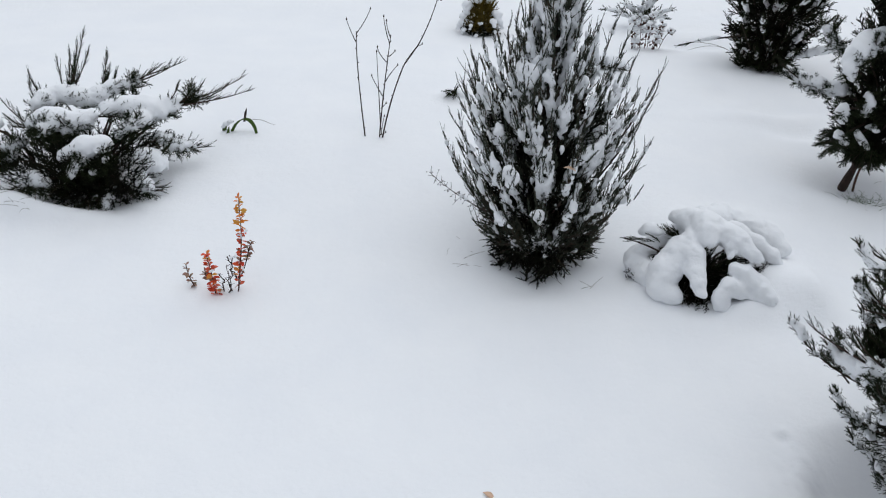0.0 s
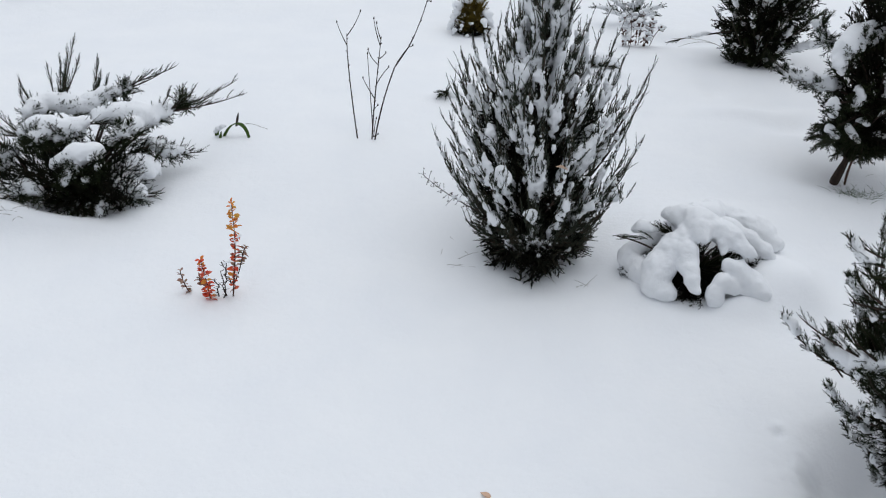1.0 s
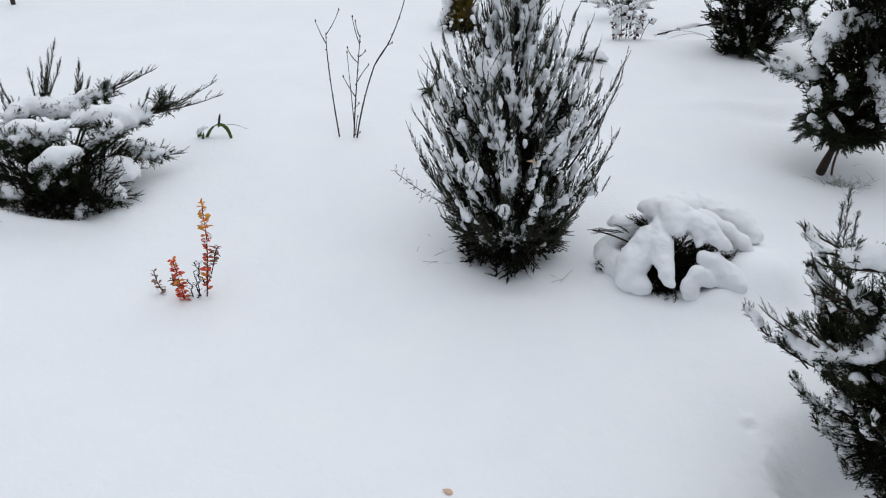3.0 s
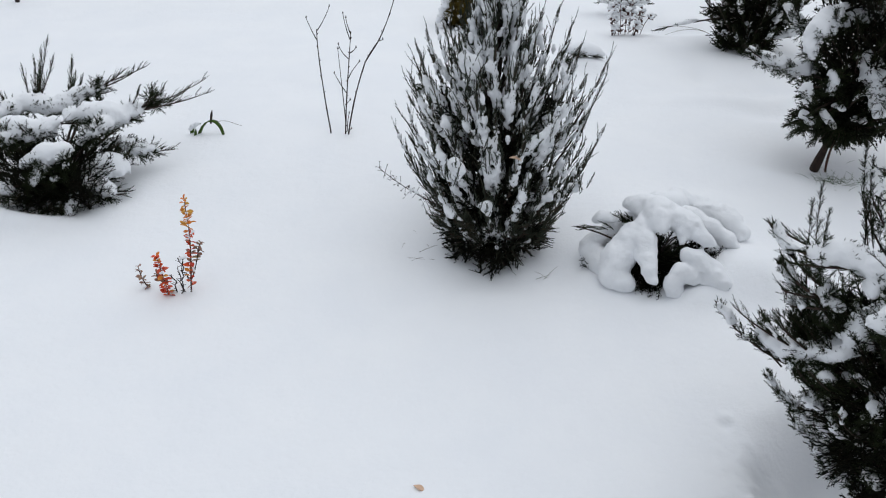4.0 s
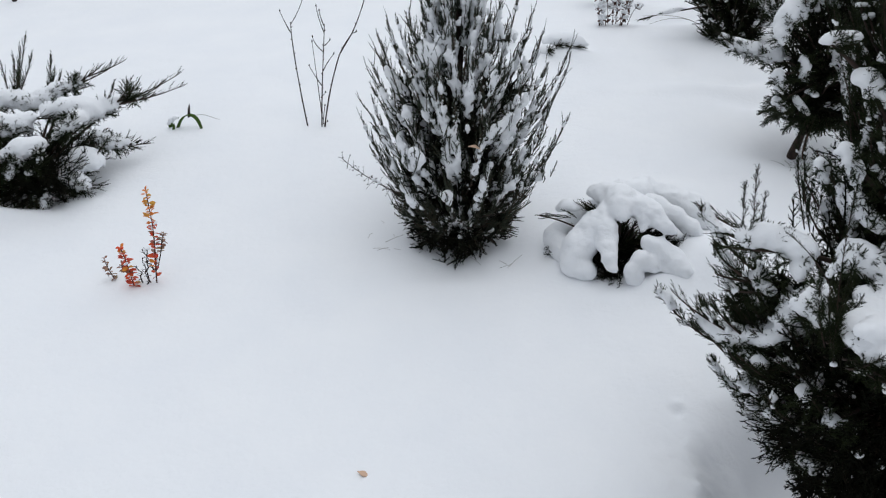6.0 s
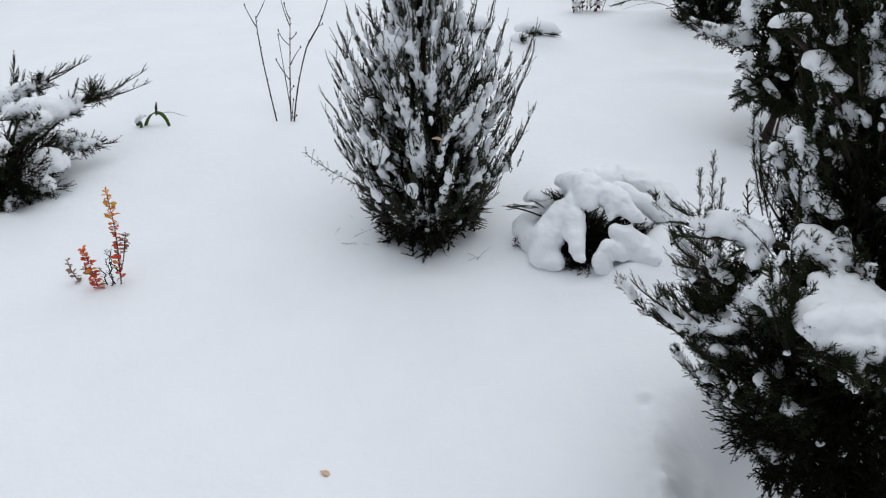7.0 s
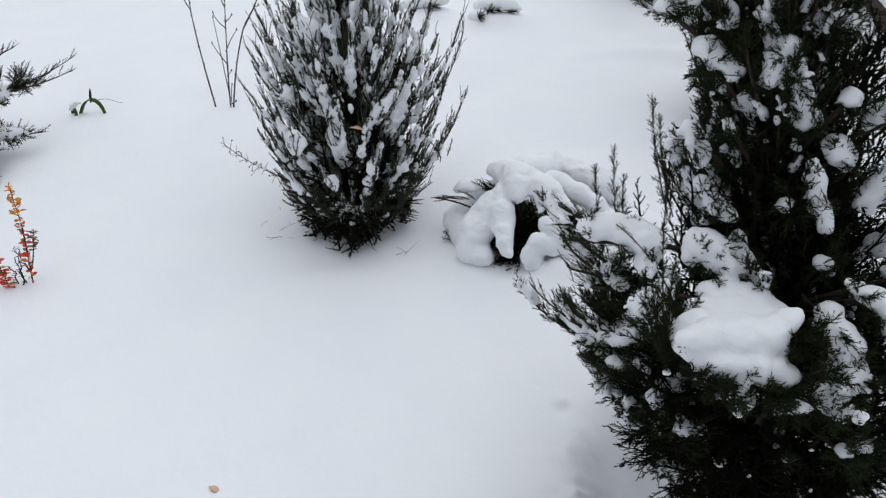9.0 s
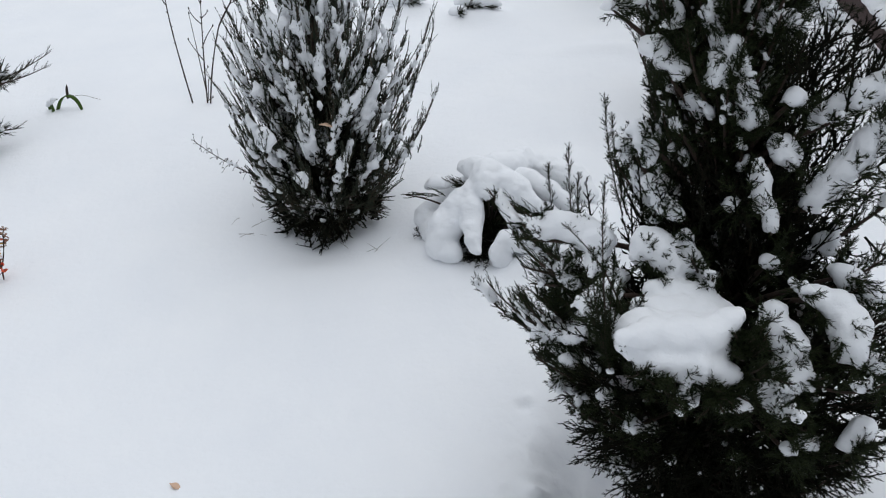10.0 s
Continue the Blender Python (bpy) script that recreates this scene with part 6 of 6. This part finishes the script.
def leafy_shrub():
    root = thing("deciduous_shrub", "small shrub with shrivelled brown leaves under clumps of snow", "shrub")
    c = np.array([1.355, 5.74, -0.10])
    keep = []
    tips = [(-0.09, 0.0, 0.21), (-0.10, -0.03, 0.15), (-0.04, 0.02, 0.22), (0.0, -0.02, 0.20), (0.04, 0.03, 0.23), (0.09, -0.02, 0.20), (0.10, 0.02, 0.16), (0.16, 0.0, 0.14), (-0.06, -0.04, 0.10), (0.06, -0.05, 0.12)]
    for k, tip in enumerate(tips):
        tip = c + np.array(tip)
        foot = c + (tip - c) * (0.5, 0.5, 0)
        droop = 0.07 if k == 7 else 0.0
        line = bezier([foot - (0, 0, .03), foot * .5 + tip * .5 + (0, 0, .03 + droop), tip], 10)
        st = part("stem", tube(line, 0.0026, 0.0014, 5, 0.1), PALE_STEM, root)
        leaves = []
        for i in range(3 if k < 7 else 7, 10):
            for _ in range(2 + (i > 6)):
                d = rng.normal(0, 1, 3)
                p = line[i] + d * 0.013
                leaves.append(placed(LUMPS[int(rng.integers(8))], p, d, 0.022, 0, (0.6, 0.15, 1.1)))
                if rng.random() < 0.18 + 0.05 * i:
                    keep.append(placed(LUMPS[int(rng.integers(8))], p + np.array([0, 0, .012]), (0, 0, 1), 0.028 * rng.uniform(.7, 1.3), rng.uniform(0, 6), (1, 1, .7)))
        part("foliage", joined(leaves), BROWN_LEAF, st)
    part("snow_dusting", joined(keep), SNOW_CAP, root, smooth=True)["kind"] = "stuff"


leafy_shrub()


def creeping_juniper(name, label, c, arms, size=0.06, lump=0.03):
    root = thing(name, label, "shrub")
    c = np.array(c)
    keep = []
    for tip, snow in arms:
        tip = np.array(tip, float)
        limb(root, [c, c * .5 + tip * .5 + (0, 0, .05), tip], 0.005, PLUME_ROUGH, GREEN_DARK, 12, size, snow=snow, chance=0.6, clump=lump, keep=keep, rise=0.35, fan=0.5, s0=0.2)
    settle(root, keep, 0.009)


creeping_juniper("juniper_shrub", "low creeping juniper sprawled under snow behind the leafy shrub", (1.44, 6.28, -0.10),
                 [((1.13, 6.20, 0.025), (0.3, 0.9, 0.026)), ((1.22, 6.16, 0.0), (0.4, 0.9, 0.024)), ((1.28, 6.24, 0.06), (0.3, 0.9, 0.03)), ((1.33, 6.16, 0.0), None), ((1.62, 6.18, 0.05), (0.3, 0.9, 0.03)), ((1.58, 6.14, 0.0), None),
                  ((1.40, 6.22, 0.15), None), ((1.46, 6.18, 0.13), (0.6, 0.95, 0.025)), ((1.52, 6.22, 0.15), None), ((1.50, 6.12, 0.03), None), ((1.43, 6.12, 0.04), None), ((1.46, 6.26, 0.22), (0.5, 0.95, 0.03))], 0.075)


def buried_sprig(foot, tips, balls, label):
    """A juniper sprig that shows in the dark slot under a rounded hump of snow."""
    creeping_juniper("juniper_sprig", label, foot, [(t, None) for t in tips], 0.045, 0.012)
    tagged(part("snow_hump", snow_shape(balls, 0.010, rough=0.12, blend=0.4, squash=0.62), SNOW_GROUND, smooth=True), "rounded hump of snow over a buried juniper sprig", "snow")


buried_sprig((0.95, 5.10, 0.02), [(1.04, 5.065, 0.030), (1.00, 5.06, 0.020), (1.10, 5.07, 0.025), (1.13, 5.08, 0.020)],
             [(0.93, 5.17, 0.05, 0.070), (0.98, 5.14, 0.078, 0.075), (1.04, 5.13, 0.080, 0.078), (1.09, 5.13, 0.065, 0.062), (1.135, 5.11, 0.045, 0.040)], "dark juniper sprig peeping from under a snow hump")
buried_sprig((0.62, 5.24, 0.02), [(0.67, 5.17, 0.020), (0.71, 5.18, 0.020)],
             [(0.58, 5.28, 0.05, 0.080), (0.65, 5.26, 0.075, 0.085), (0.72, 5.26, 0.06, 0.070), (0.52, 5.30, 0.03, 0.06)], "dark juniper sprig in the hollow under a snow hump")
buried_sprig((0.90, 5.06, 0.02), [(0.935, 5.01, 0.012), (0.95, 5.02, 0.015)],
             [(0.90, 5.08, 0.03, 0.06), (0.94, 5.07, 0.035, 0.05)], "tiny juniper sprig under a low snow hump")
buried_sprig((0.17, 4.66, 0.01), [(0.135, 4.625, 0.022), (0.120, 4.63, 0.005), (0.155, 4.625, 0.015)],
             [(0.14, 4.69, 0.028, 0.045), (0.18, 4.67, 0.040, 0.050), (0.22, 4.67, 0.035, 0.045)], "thin juniper twig arching out of a snow hump")


# ---- the edge of the garden ----
FENCE_WOOD = bark_material("weathered_fence_wood", (0.030, 0.017, 0.015), (0.085, 0.048, 0.042))


def board(size, bevel=0.004):
    bm = bmesh.new()
    bmesh.ops.create_cube(bm, size=1.0)
    for v in bm.verts:
        v.co.x, v.co.y, v.co.z = v.co.x * size[0], v.co.y * size[1], v.co.z * size[2]
    bmesh.ops.bevel(bm, geom=bm.edges[:], offset=bevel, segments=1, affect="EDGES")
    bm.verts.index_update()
    shape = [q.co[:] for q in bm.verts], [[q.index for q in f.verts] for f in bm.faces]
    bm.free()
    return shape


def picket_fence():
    root = thing("picket_fence", "dark brown weathered wooden picket fence standing in snow", "fence")
    first = None
    for k in range(16):
        y = 4.25 + k * 0.105
        if first is None:
            first = part("picket", board((0.02, 0.085, 0.80)), FENCE_WOOD, root)
            ob = first
        else:
            ob = new("picket", first.data)
            ob.parent = root
        ob.location = (3.06, y, 0.36 + zg(3.06, y) + rng.uniform(-.01, .01))
    for z in (0.18, 0.60):
        rail = part("rail", board((0.035, 1.70, 0.06)), FENCE_WOOD, root)
        rail.location = (3.089, 5.035, z)


picket_fence()


def edging_board():
    root = thing("edging_board", "timber bed edging with a rounded ridge of snow on top", "edging")
    b = part("board", board((0.035, 1.25, 0.16)), FENCE_WOOD, root)
    b.location = (2.875, 4.675, 0.03)
    cushion(root, [(2.895, 4.05, 0.125, 0.05), (2.895, 4.5, 0.13, 0.05), (2.895, 5.0, 0.125, 0.05), (2.895, 5.28, 0.12, 0.045)], 0.016, rough=0.12)


edging_board()
stake = part("garden_stake", tube([(-2.79, 6.51, -0.20), (-2.79, 6.51, 0.2), (-2.795, 6.515, 0.55)], 0.016, 0.015, 8, 0.06), TWIG_BARK)
tagged(stake, "thin dark wooden garden stake standing in snow", "stake")
